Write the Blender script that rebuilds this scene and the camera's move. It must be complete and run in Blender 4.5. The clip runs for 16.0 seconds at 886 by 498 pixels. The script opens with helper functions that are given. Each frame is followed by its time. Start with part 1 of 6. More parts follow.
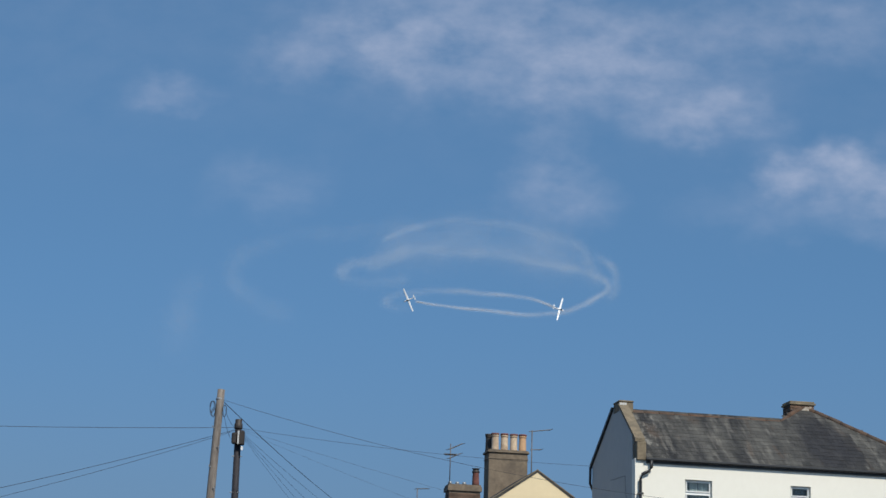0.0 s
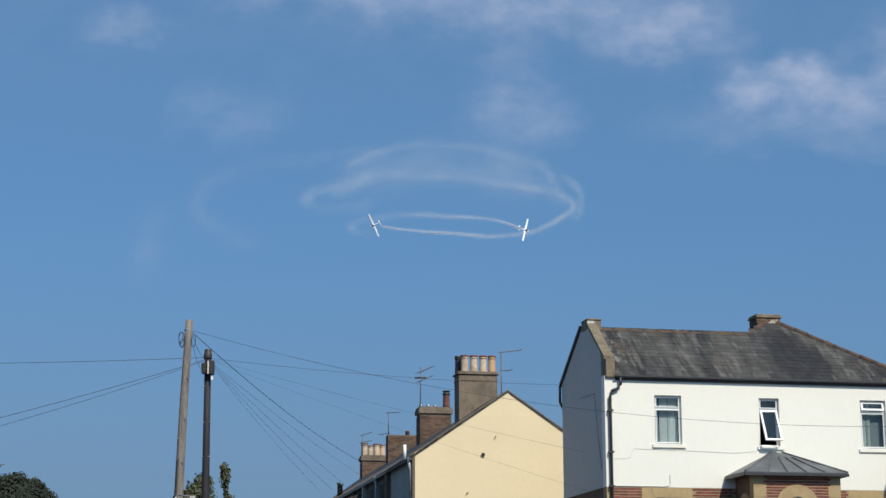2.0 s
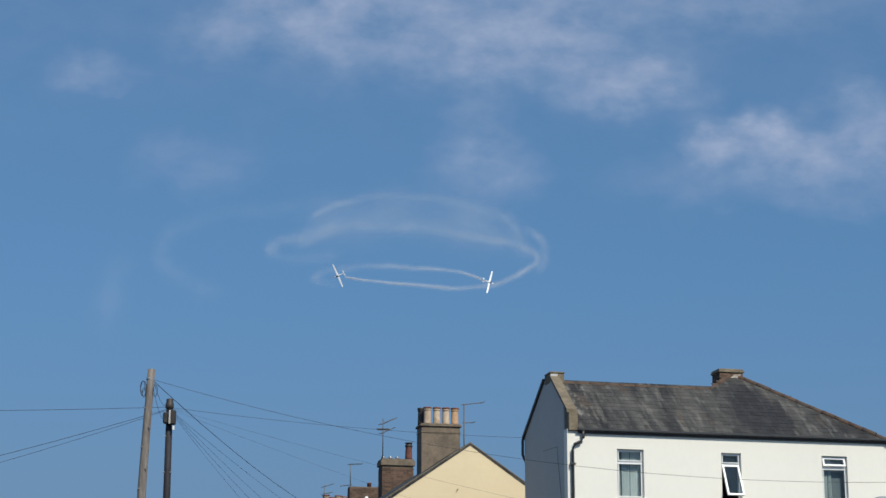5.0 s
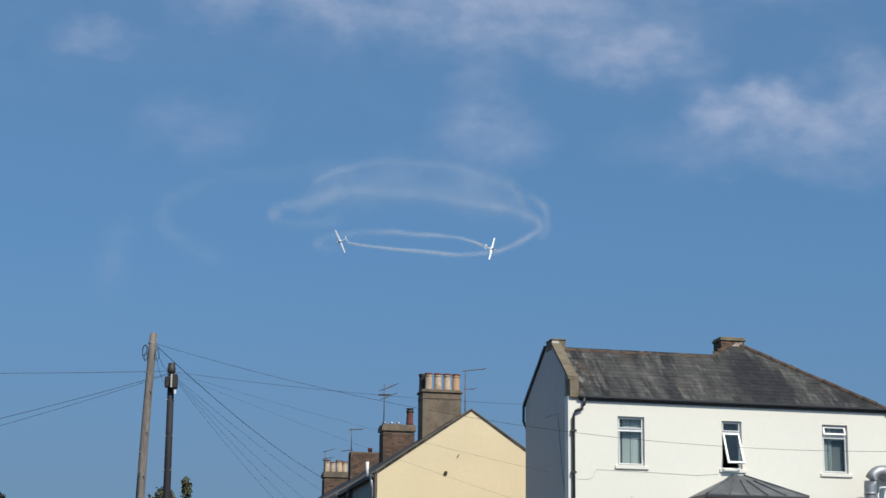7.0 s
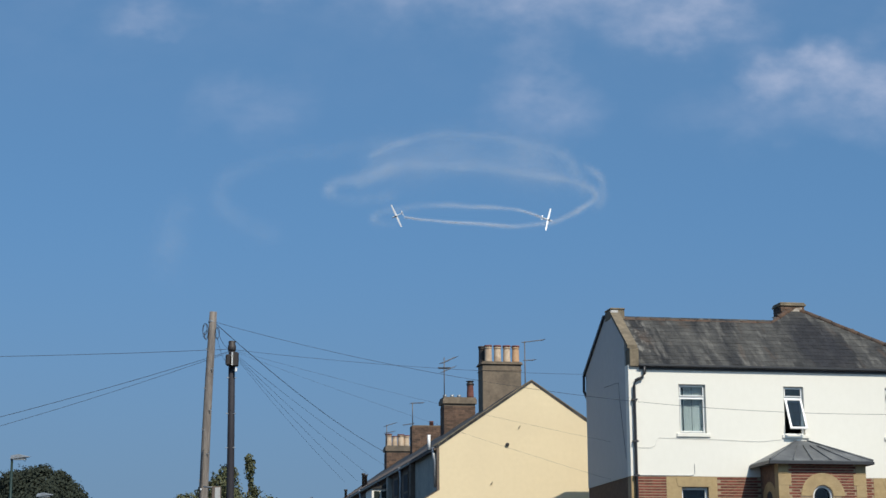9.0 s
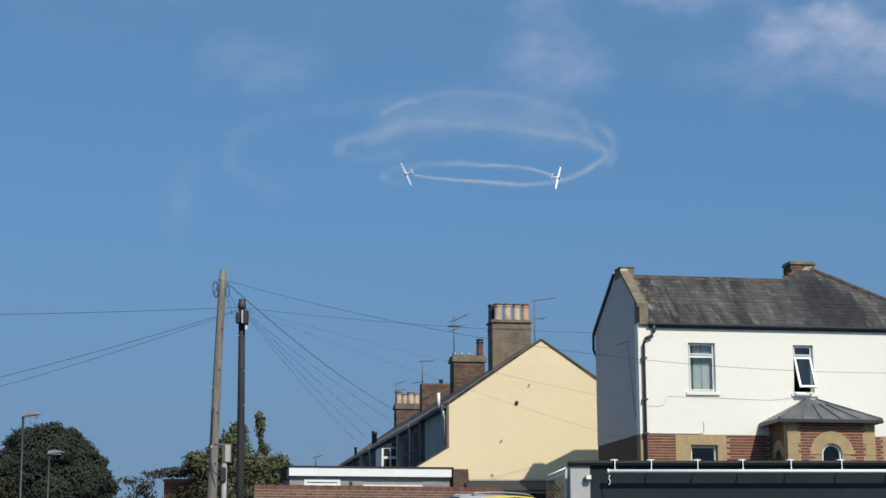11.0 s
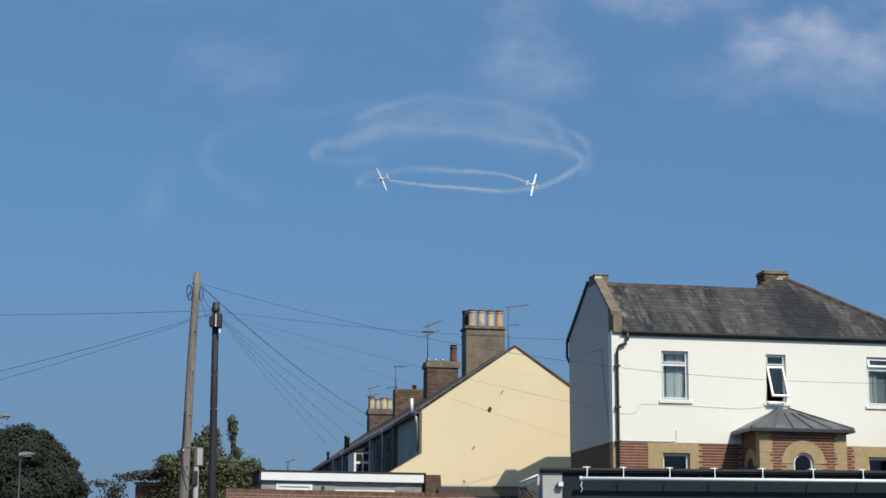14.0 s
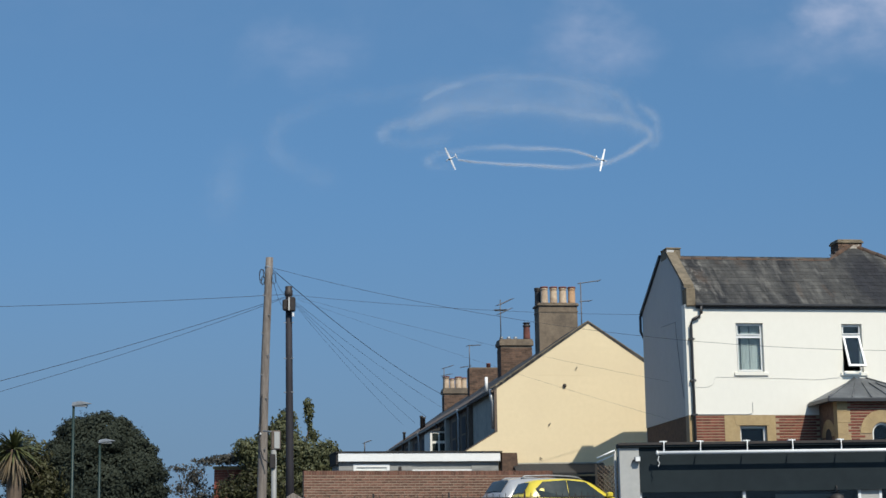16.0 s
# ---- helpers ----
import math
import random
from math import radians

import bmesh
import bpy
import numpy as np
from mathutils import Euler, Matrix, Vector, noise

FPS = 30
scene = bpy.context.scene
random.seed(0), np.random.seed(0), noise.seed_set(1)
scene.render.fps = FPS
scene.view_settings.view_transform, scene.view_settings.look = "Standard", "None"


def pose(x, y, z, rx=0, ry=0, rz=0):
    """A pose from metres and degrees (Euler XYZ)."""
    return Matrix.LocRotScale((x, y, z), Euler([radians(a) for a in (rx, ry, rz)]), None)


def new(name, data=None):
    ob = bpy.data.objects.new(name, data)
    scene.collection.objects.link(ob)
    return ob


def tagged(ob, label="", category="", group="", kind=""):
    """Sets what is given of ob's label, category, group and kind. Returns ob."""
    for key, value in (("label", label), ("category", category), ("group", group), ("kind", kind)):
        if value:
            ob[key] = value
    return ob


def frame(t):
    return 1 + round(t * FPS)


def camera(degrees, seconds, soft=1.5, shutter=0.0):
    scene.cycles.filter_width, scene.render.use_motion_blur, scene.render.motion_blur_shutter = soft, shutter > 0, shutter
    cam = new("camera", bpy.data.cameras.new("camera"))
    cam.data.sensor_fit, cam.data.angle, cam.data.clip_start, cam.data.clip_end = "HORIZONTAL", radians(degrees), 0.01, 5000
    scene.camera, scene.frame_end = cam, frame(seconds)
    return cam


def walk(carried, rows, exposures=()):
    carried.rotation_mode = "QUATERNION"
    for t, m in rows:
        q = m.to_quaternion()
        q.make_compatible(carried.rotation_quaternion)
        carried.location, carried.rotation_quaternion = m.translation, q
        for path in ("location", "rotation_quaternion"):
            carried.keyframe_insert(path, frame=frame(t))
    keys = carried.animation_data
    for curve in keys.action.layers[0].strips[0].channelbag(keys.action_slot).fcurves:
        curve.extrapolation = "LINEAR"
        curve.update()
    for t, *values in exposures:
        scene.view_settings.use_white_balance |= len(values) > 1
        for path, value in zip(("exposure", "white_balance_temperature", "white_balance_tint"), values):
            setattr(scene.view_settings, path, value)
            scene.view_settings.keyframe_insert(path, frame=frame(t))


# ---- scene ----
# ---- camera: held still in a parked car on the road below, panned and tilted ----
EYE = (0.0, 0.0, 1.4)
cam = camera(27.5, 16.0, soft=1.5)
ROWS = [
    (0.0, 104.701, -1.749, 0.619),
    (0.5, 104.809, -1.921, -0.737),
    (1.0, 104.582, -1.935, -1.158),
    (1.5, 103.401, -0.926, -0.316),
    (2.0, 102.295, 0.163, -0.060),
    (2.5, 102.533, 0.053, -0.378),
    (3.0, 103.600, -0.218, -0.941),
    (3.2, 103.915, -0.280, -1.257),
    (5.3, 103.933, -0.156, -1.280),
    (5.5, 103.964, -0.214, -1.127),
    (6.0, 103.941, -0.757, -1.049),
    (6.5, 103.666, -0.894, -1.171),
    (7.0, 102.861, -0.600, -1.321),
    (7.5, 102.197, -0.098, -1.068),
    (8.0, 102.430, 0.123, -0.436),
    (8.5, 102.485, 0.202, 0.142),
    (9.0, 101.992, 0.381, 0.728),
    (9.2, 101.787, 0.528, 0.971),
    (11.3, 100.647, 0.261, 1.021),
    (11.5, 100.800, 0.492, 0.934),
    (12.0, 101.290, 0.755, 0.794),
    (12.5, 101.554, 0.393, 0.875),
    (13.0, 101.614, 0.336, 1.150),
    (13.5, 101.422, 0.088, 1.163),
    (14.0, 100.853, -0.207, 0.120),
    (14.5, 100.074, 0.112, -0.317),
    (15.0, 99.937, -0.132, -0.014),
    (15.5, 100.617, -0.011, 0.434),
    (16.0, 100.198, 0.904, 2.599),
]
walk(cam, [(t, pose(*EYE, rx, ry, rz)) for t, rx, ry, rz in ROWS],
     exposures=[(0.0, 0.0), (1.0, 0.0), (2.0, 0.13), (2.5, 0.11), (3.0, 0.04), (5.5, 0.0), (6.0, -0.02), (6.5, 0.0), (7.0, 0.07), (7.5, 0.12), (8.0, 0.12), (9.0, 0.11), (11.5, 0.13), (13.0, 0.09), (14.5, 0.10), (16.0, 0.11)])

# ---- world, sun, exposure ----
SUN_AZ, SUN_EL = 29.0, 46.0          # to the right of straight behind the camera, height


def make_world():
    w = bpy.data.worlds.new("sky")
    scene.world = w
    w.use_nodes = True
    nt = w.node_tree
    nt.nodes.clear()
    N, L = nt.nodes.new, nt.links.new
    out, bg = N("ShaderNodeOutputWorld"), N("ShaderNodeBackground")
    sky = N("ShaderNodeTexSky")
    sky.sky_type = "NISHITA"
    sky.sun_disc = False
    sky.sun_elevation = radians(SUN_EL)
    sky.sun_rotation = radians(180.0 - SUN_AZ)
    sky.air_density, sky.dust_density, sky.ozone_density = 1.0, 0.6, 2.0
    tc = N("ShaderNodeTexCoord")
    lift = N("ShaderNodeVectorMath")
    lift.operation = "MULTIPLY_ADD"
    L(tc.outputs["Generated"], lift.inputs[0])
    lift.inputs[1].default_value, lift.inputs[2].default_value = (1.0, 1.0, 0.55), (0.0, 0.0, 0.285)
    L(lift.outputs[0], sky.inputs["Vector"])
    # soft clouds: ovals on the sky in front, their outlines broken up by noise at two scales
    sep = N("ShaderNodeSeparateXYZ")
    L(tc.outputs["Generated"], sep.inputs[0])

    def calc(op, a, b, clamp=False):
        n = N("ShaderNodeMath")
        n.operation, n.use_clamp = op, clamp
        for k, v in enumerate((a, b)):
            if isinstance(v, float):
                n.inputs[k].default_value = v
            else:
                L(v, n.inputs[k])
        return n.outputs[0]

    flat = N("ShaderNodeCombineXYZ")
    L(calc("DIVIDE", sep.outputs["X"], sep.outputs["Y"]), flat.inputs[0])
    L(calc("DIVIDE", sep.outputs["Z"], sep.outputs["Y"]), flat.inputs[1])

    def fbm(scale, detail, rough, stretch):
        mp = N("ShaderNodeMapping")
        mp.inputs["Scale"].default_value = stretch
        L(flat.outputs[0], mp.inputs["Vector"])
        n = N("ShaderNodeTexNoise")
        n.inputs["Scale"].default_value, n.inputs["Detail"].default_value, n.inputs["Roughness"].default_value = scale, detail, rough
        L(mp.outputs[0], n.inputs["Vector"])
        return n

    wadd = flat.outputs[0]
    for scale, reach in ((26.0, 0.034), (85.0, 0.013)):
        w = fbm(scale, 3.0, 0.5, (1.0, 1.25, 1.0))
        off = N("ShaderNodeVectorMath")
        off.operation = "MULTIPLY_ADD"
        L(w.outputs["Color"], off.inputs[0])
        off.inputs[1].default_value, off.inputs[2].default_value = (reach, reach, 0.0), (-reach / 2, -reach / 2, 0.0)
        add = N("ShaderNodeVectorMath")
        L(wadd, add.inputs[0])
        L(off.outputs[0], add.inputs[1])
        wadd = add.outputs[0]
    total = None
    for u, v, a, b, s in CLOUDS:
        mp = N("ShaderNodeMapping")
        mp.inputs["Scale"].default_value = (1.0 / a, 1.0 / b, 0.0)
        mp.inputs["Location"].default_value = (-u / a, -v / b, 0.0)
        L(wadd, mp.inputs["Vector"])
        ln = N("ShaderNodeVectorMath")
        ln.operation = "LENGTH"
        L(mp.outputs[0], ln.inputs[0])
        mr = N("ShaderNodeMapRange")
        mr.interpolation_type = "SMOOTHSTEP"
        mr.inputs["From Min"].default_value, mr.inputs["From Max"].default_value = 1.95, 0.1
        mr.inputs["To Min"].default_value, mr.inputs["To Max"].default_value = 0.0, s
        L(ln.outputs["Value"], mr.inputs["Value"])
        total = mr.outputs[0] if total is None else calc("ADD", total, calc("MULTIPLY", mr.outputs[0], calc("SUBTRACT", 1.0, total)))
    veil = fbm(34.0, 4.0, 0.55, (1.0, 1.5, 1.0))
    dens = N("ShaderNodeMapRange")
    dens.inputs["From Min"].default_value, dens.inputs["From Max"].default_value = 0.25, 0.75
    dens.inputs["To Min"].default_value, dens.inputs["To Max"].default_value = 0.15, 0.9
    L(veil.outputs["Fac"], dens.inputs["Value"])
    high = N("ShaderNodeMapRange")
    high.interpolation_type = "SMOOTHSTEP"
    high.inputs["From Min"].default_value, high.inputs["From Max"].default_value = 0.25, 0.37
    high.inputs["To Max"].default_value = 0.08
    L(sep.outputs["Z"], high.inputs["Value"])
    total = calc("ADD", calc("MULTIPLY", total, 0.84), high.outputs[0])
    cover = calc("MULTIPLY", total, dens.outputs[0], True)
    tint = N("ShaderNodeMix")
    tint.data_type, tint.blend_type = "RGBA", "MULTIPLY"
    tint.inputs["Factor"].default_value = 1.0
    L(sky.outputs[0], tint.inputs[6])
    tint.inputs[7].default_value = SKY_TINT
    mix = N("ShaderNodeMix")
    mix.data_type = "RGBA"
    # pale haze low over the horizon
    low = N("ShaderNodeMapRange")
    low.interpolation_type = "SMOOTHSTEP"
    low.inputs["From Min"].default_value, low.inputs["From Max"].default_value = 0.24, 0.0
    low.inputs["To Min"].default_value, low.inputs["To Max"].default_value = 0.0, 0.88
    L(sep.outputs["Z"], low.inputs["Value"])
    hz = N("ShaderNodeMix")
    hz.data_type = "RGBA"
    L(low.outputs[0], hz.inputs[0])
    L(tint.outputs[2], hz.inputs[6])
    hz.inputs[7].default_value = HAZE_COLOUR
    L(cover, mix.inputs["Factor"])
    L(hz.outputs[2], mix.inputs[6])
    mix.inputs[7].default_value = CLOUD_COLOUR
    L(mix.outputs[2], bg.inputs["Color"])
    bg.inputs["Strength"].default_value = SKY_STRENGTH
    L(bg.outputs[0], out.inputs["Surface"])


SKY_STRENGTH = 0.1
SKY_TINT = (0.84, 1.165, 1.262, 1.0)
CLOUD_COLOUR = (4.7, 5.2, 6.7, 1.0)
HAZE_COLOUR = (1.62, 2.45, 3.38, 1.0)
# place across and up (tangents of the angle from straight ahead), half width, half height, density
CLOUDS = [
    (0.2003, 0.3172, 0.0265, 0.0119, 0.90),
    (0.1761, 0.3082, 0.0109, 0.0100, 0.70),
    (0.2312, 0.3075, 0.0343, 0.0125, 0.75),
    (0.2681, 0.3252, 0.0281, 0.0218, 0.55),
    (0.1979, 0.2909, 0.0593, 0.0140, 0.28),
    (0.1366, 0.3446, 0.0297, 0.0100, 0.45),
    (0.1103, 0.3552, 0.0343, 0.0187, 0.30),
    (0.0479, 0.2941, 0.0234, 0.0140, 0.45),
    (0.0396, 0.3332, 0.0140, 0.0499, 0.30),
    (-0.0085, 0.3686, 0.0468, 0.0187, 0.30),
    (0.0575, 0.3716, 0.0437, 0.0172, 0.38),
    (-0.1785, 0.3512, 0.0187, 0.0087, 0.40),
    (-0.1207, 0.2969, 0.0265, 0.0140, 0.25),
    (0.2537, 0.2960, 0.0437, 0.0187, 0.30),
    (-0.0505, 0.3856, 0.0468, 0.0150, 0.62),
    (0.0758, 0.3784, 0.0655, 0.0234, 0.55),
    (-0.1100, 0.3752, 0.0234, 0.0125, 0.35),
    (-0.0079, 0.4081, 0.0749, 0.0187, 0.50),
    (0.1886, 0.4043, 0.0624, 0.0172, 0.40),
    (0.1318, 0.3432, 0.0343, 0.0140, 0.35),
]
make_world()

sun_data = bpy.data.lights.new("sun", "SUN")
sun_data.energy, sun_data.angle, sun_data.color = 4.0, radians(0.53), (1.0, 0.94, 0.82)
sun = new("sun", sun_data)
_az, _el = radians(SUN_AZ), radians(SUN_EL)
to_sun = Vector((math.sin(_az) * math.cos(_el), -math.cos(_az) * math.cos(_el), math.sin(_el)))
sun.matrix_world = Matrix.Translation(to_sun * 60) @ to_sun.to_track_quat("Z", "Y").to_matrix().to_4x4()


# ---- materials ----
def material(name, c1, c2, scale=6.0, rough=0.8, bump=0.15, metal=0.0, stain=None, stain_scale=0.6, stain_mix=0.4,
             stretch=(1, 1, 1), vary=0.0, island=False, world=False, turn=0.0, spec=0.5):
    """Two colours mixed by fine noise, larger stains over them, relief from the noise, and a shift per piece."""
    m = bpy.data.materials.new(name)
    m.use_nodes = True
    nt = m.node_tree
    N, L = nt.nodes.new, nt.links.new
    b = nt.nodes["Principled BSDF"]
    tc = N("ShaderNodeTexCoord")
    mp = N("ShaderNodeMapping")
    mp.inputs["Scale"].default_value = stretch
    mp.inputs["Rotation"].default_value = (0.0, radians(turn), 0.0)
    if world:
        L(N("ShaderNodeNewGeometry").outputs["Position"], mp.inputs["Vector"])
    else:
        L(tc.outputs["Object"], mp.inputs["Vector"])
    n1 = N("ShaderNodeTexNoise")
    n1.inputs["Scale"].default_value = scale
    n1.inputs["Detail"].default_value = 6.0
    n1.inputs["Roughness"].default_value = 0.65
    L(mp.outputs[0], n1.inputs["Vector"])
    r1 = N("ShaderNodeMapRange")
    r1.inputs["From Min"].default_value, r1.inputs["From Max"].default_value = 0.32, 0.68
    L(n1.outputs["Fac"], r1.inputs["Value"])
    mix = N("ShaderNodeMix")
    mix.data_type = "RGBA"
    L(r1.outputs[0], mix.inputs[0])
    mix.inputs[6].default_value, mix.inputs[7].default_value = (*c1, 1), (*c2, 1)
    col = mix.outputs[2]
    if stain:
        n2 = N("ShaderNodeTexNoise")
        n2.inputs["Scale"].default_value = stain_scale
        n2.inputs["Detail"].default_value = 4.0
        L(mp.outputs[0], n2.inputs["Vector"])
        r2 = N("ShaderNodeMapRange")
        r2.inputs["From Min"].default_value, r2.inputs["From Max"].default_value = 0.45, 0.7
        r2.inputs["To Max"].default_value = stain_mix
        L(n2.outputs["Fac"], r2.inputs["Value"])
        mx = N("ShaderNodeMix")
        mx.data_type = "RGBA"
        L(r2.outputs[0], mx.inputs[0])
        L(col, mx.inputs[6])
        mx.inputs[7].default_value = (*stain, 1)
        col = mx.outputs[2]
    if vary:
        if island:
            g = N("ShaderNodeNewGeometry")
            rnd = g.outputs["Random Per Island"]
        else:
            g = N("ShaderNodeObjectInfo")
            rnd = g.outputs["Random"]
        rv = N("ShaderNodeMapRange")
        rv.inputs["To Min"].default_value, rv.inputs["To Max"].default_value = 1.0 - vary, 1.0 + vary
        L(rnd, rv.inputs["Value"])
        hs = N("ShaderNodeHueSaturation")
        L(rv.outputs[0], hs.inputs["Value"])
        L(col, hs.inputs["Color"])
        col = hs.outputs[0]
    L(col, b.inputs["Base Color"])
    b.inputs["Metallic"].default_value = metal
    b.inputs["Specular IOR Level"].default_value = spec
    rr = N("ShaderNodeMapRange")
    rr.inputs["To Min"].default_value, rr.inputs["To Max"].default_value = max(0.05, rough - 0.08), min(1.0, rough + 0.08)
    L(n1.outputs["Fac"], rr.inputs["Value"])
    L(rr.outputs[0], b.inputs["Roughness"])
    if bump:
        bp = N("ShaderNodeBump")
        bp.inputs["Strength"].default_value = bump
        bp.inputs["Distance"].default_value = 0.02
        L(n1.outputs["Fac"], bp.inputs["Height"])
        L(bp.outputs[0], b.inputs["Normal"])
    return m


def glass_material(name, tint=(0.75, 0.82, 0.86), rough=0.02):
    """A window pane: clear with a mirror's share of reflection."""
    m = bpy.data.materials.new(name)
    m.use_nodes = True
    nt = m.node_tree
    nt.nodes.clear()
    N, L = nt.nodes.new, nt.links.new
    out, mx, tr, gl, fr = N("ShaderNodeOutputMaterial"), N("ShaderNodeMixShader"), N("ShaderNodeBsdfTransparent"), N("ShaderNodeBsdfGlossy"), N("ShaderNodeFresnel")
    fr.inputs["IOR"].default_value = 1.45
    tr.inputs["Color"].default_value = (*tint, 1)
    gl.inputs["Roughness"].default_value = rough
    L(fr.outputs[0], mx.inputs[0])
    L(tr.outputs[0], mx.inputs[1])
    L(gl.outputs[0], mx.inputs[2])
    L(mx.outputs[0], out.inputs["Surface"])
    return m


M_RENDER = material("white_render", (0.80, 0.77, 0.685), (0.775, 0.745, 0.66), 6, 0.85, 0.015, stain=(0.72, 0.695, 0.62), stain_scale=0.45, stain_mix=0.35, stretch=(1, 1, 0.7))
# white render greyed to put the gable's shade into the colour
M_SIDE = material("shade_grey_render", (0.50, 0.49, 0.465), (0.46, 0.45, 0.43), 7, 0.85, 0.12, stain=(0.41, 0.41, 0.405), stain_scale=0.4, stain_mix=0.4, stretch=(1, 1, 0.4))
M_BRICK = material("red_brick", (0.225, 0.058, 0.034), (0.135, 0.041, 0.028), 12, 0.85, 0.3, vary=0.28)
M_MORTAR = material("mortar", (0.37, 0.275, 0.175), (0.29, 0.21, 0.135), 20, 0.9, 0.3, stain=(0.25, 0.2, 0.15), stain_scale=1.2)
M_STONE = material("buff_stone", (0.43, 0.315, 0.16), (0.34, 0.24, 0.12), 8, 0.85, 0.25, stain=(0.27, 0.2, 0.12), stain_scale=1.5, stain_mix=0.5)
M_COPING = material("lichen_coping", (0.24, 0.19, 0.125), (0.12, 0.097, 0.066), 7, 0.9, 0.35, stain=(0.13, 0.11, 0.08), stain_scale=2.2, stain_mix=0.7)


def slate_material(name, island):
    """Old slates: streaks that run down the slope, clean dark patches, pale lichen beside the verge."""
    m = bpy.data.materials.new(name)
    m.use_nodes = True
    nt = m.node_tree
    N, L = nt.nodes.new, nt.links.new
    b = nt.nodes["Principled BSDF"]
    geo = N("ShaderNodeNewGeometry")
    local = N("ShaderNodeMapping")          # along the eaves, into the house, up
    local.vector_type = "TEXTURE"
    local.inputs["Location"].default_value, local.inputs["Rotation"].default_value = (4.36, 47.8, 0.0), (0.0, 0.0, radians(11.5))
    L(geo.outputs["Position"], local.inputs["Vector"])

    def field(scale, detail, rough, stretch, lo, hi, a=0.0, z=1.0):
        mp = N("ShaderNodeMapping")
        mp.inputs["Scale"].default_value = stretch
        L(local.outputs[0], mp.inputs["Vector"])
        n = N("ShaderNodeTexNoise")
        n.inputs["Scale"].default_value, n.inputs["Detail"].default_value, n.inputs["Roughness"].default_value = scale, detail, rough
        L(mp.outputs[0], n.inputs["Vector"])
        r = N("ShaderNodeMapRange")
        r.interpolation_type = "SMOOTHSTEP"
        for k, v in (("From Min", lo), ("From Max", hi), ("To Min", a), ("To Max", z)):
            r.inputs[k].default_value = v
        L(n.outputs["Fac"], r.inputs["Value"])
        return r.outputs[0]

    def blend(fac, a, c):
        x = N("ShaderNodeMix")
        x.data_type = "RGBA"
        for k, v in ((0, fac), (6, a), (7, c)):
            if isinstance(v, tuple):
                x.inputs[k].default_value = (*v, 1)
            else:
                L(v, x.inputs[k])
        return x.outputs[2]

    def inside(cx, cy, rx, ry, strength):
        """A soft oval on the slope."""
        mp = N("ShaderNodeMapping")
        mp.inputs["Location"].default_value, mp.inputs["Scale"].default_value = (-cx / rx, -cy / ry, 0.0), (1 / rx, 1 / ry, 0.0)
        L(local.outputs[0], mp.inputs["Vector"])
        ln = N("ShaderNodeVectorMath")
        ln.operation = "LENGTH"
        L(mp.outputs[0], ln.inputs[0])
        r = N("ShaderNodeMapRange")
        r.interpolation_type = "SMOOTHSTEP"
        for k, v in (("From Min", 1.15), ("From Max", 0.55), ("To Max", strength)):
            r.inputs[k].default_value = v
        L(ln.outputs["Value"], r.inputs["Value"])
        return r.outputs[0]

    def times(a, c):
        x = N("ShaderNodeMath")
        x.operation = "MULTIPLY"
        L(a, x.inputs[0])
        L(c, x.inputs[1])
        return x.outputs[0]

    col = blend(field(1.7, 3.0, 0.55, (1.0, 0.22, 0.22), 0.34, 0.66), (0.021, 0.021, 0.022), (0.075, 0.072, 0.065))
    col = blend(field(5.0, 5.0, 0.6, (1.0, 0.16, 0.16), 0.50, 0.70, 0.0, 0.8), col, (0.125, 0.118, 0.105))
    col = blend(field(3.0, 4.0, 0.6, (1.0, 0.3, 0.3), 0.56, 0.74, 0.0, 0.55), col, (0.075, 0.052, 0.037))
    col = blend(inside(5.85, 1.0, 0.85, 1.45, 0.85), col, (0.019, 0.019, 0.022))
    col = blend(times(inside(0.75, 0.9, 0.55, 1.5, 1.0), field(4.2, 6.0, 0.7, (1.0, 0.45, 0.45), 0.52, 0.68, 0.0, 0.7)), col, (0.27, 0.255, 0.225))
    if island:
        rnd = geo.outputs["Random Per Island"]
    else:
        rnd = N("ShaderNodeObjectInfo").outputs["Random"]
    rv = N("ShaderNodeMapRange")
    rv.inputs["To Min"].default_value, rv.inputs["To Max"].default_value = 0.78, 1.22
    L(rnd, rv.inputs["Value"])
    hs = N("ShaderNodeHueSaturation")
    L(rv.outputs[0], hs.inputs["Value"])
    L(col, hs.inputs["Color"])
    L(hs.outputs[0], b.inputs["Base Color"])
    b.inputs["Specular IOR Level"].default_value = 0.3
    L(field(14.0, 4.0, 0.6, (1.0, 0.6, 0.6), 0.3, 0.7, 0.62, 0.85), b.inputs["Roughness"])
    bp = N("ShaderNodeBump")
    bp.inputs["Strength"].default_value, bp.inputs["Distance"].default_value = 0.25, 0.02
    L(field(18.0, 5.0, 0.65, (1.0, 0.6, 0.6), 0.3, 0.7), bp.inputs["Height"])
    L(bp.outputs[0], b.inputs["Normal"])
    return m


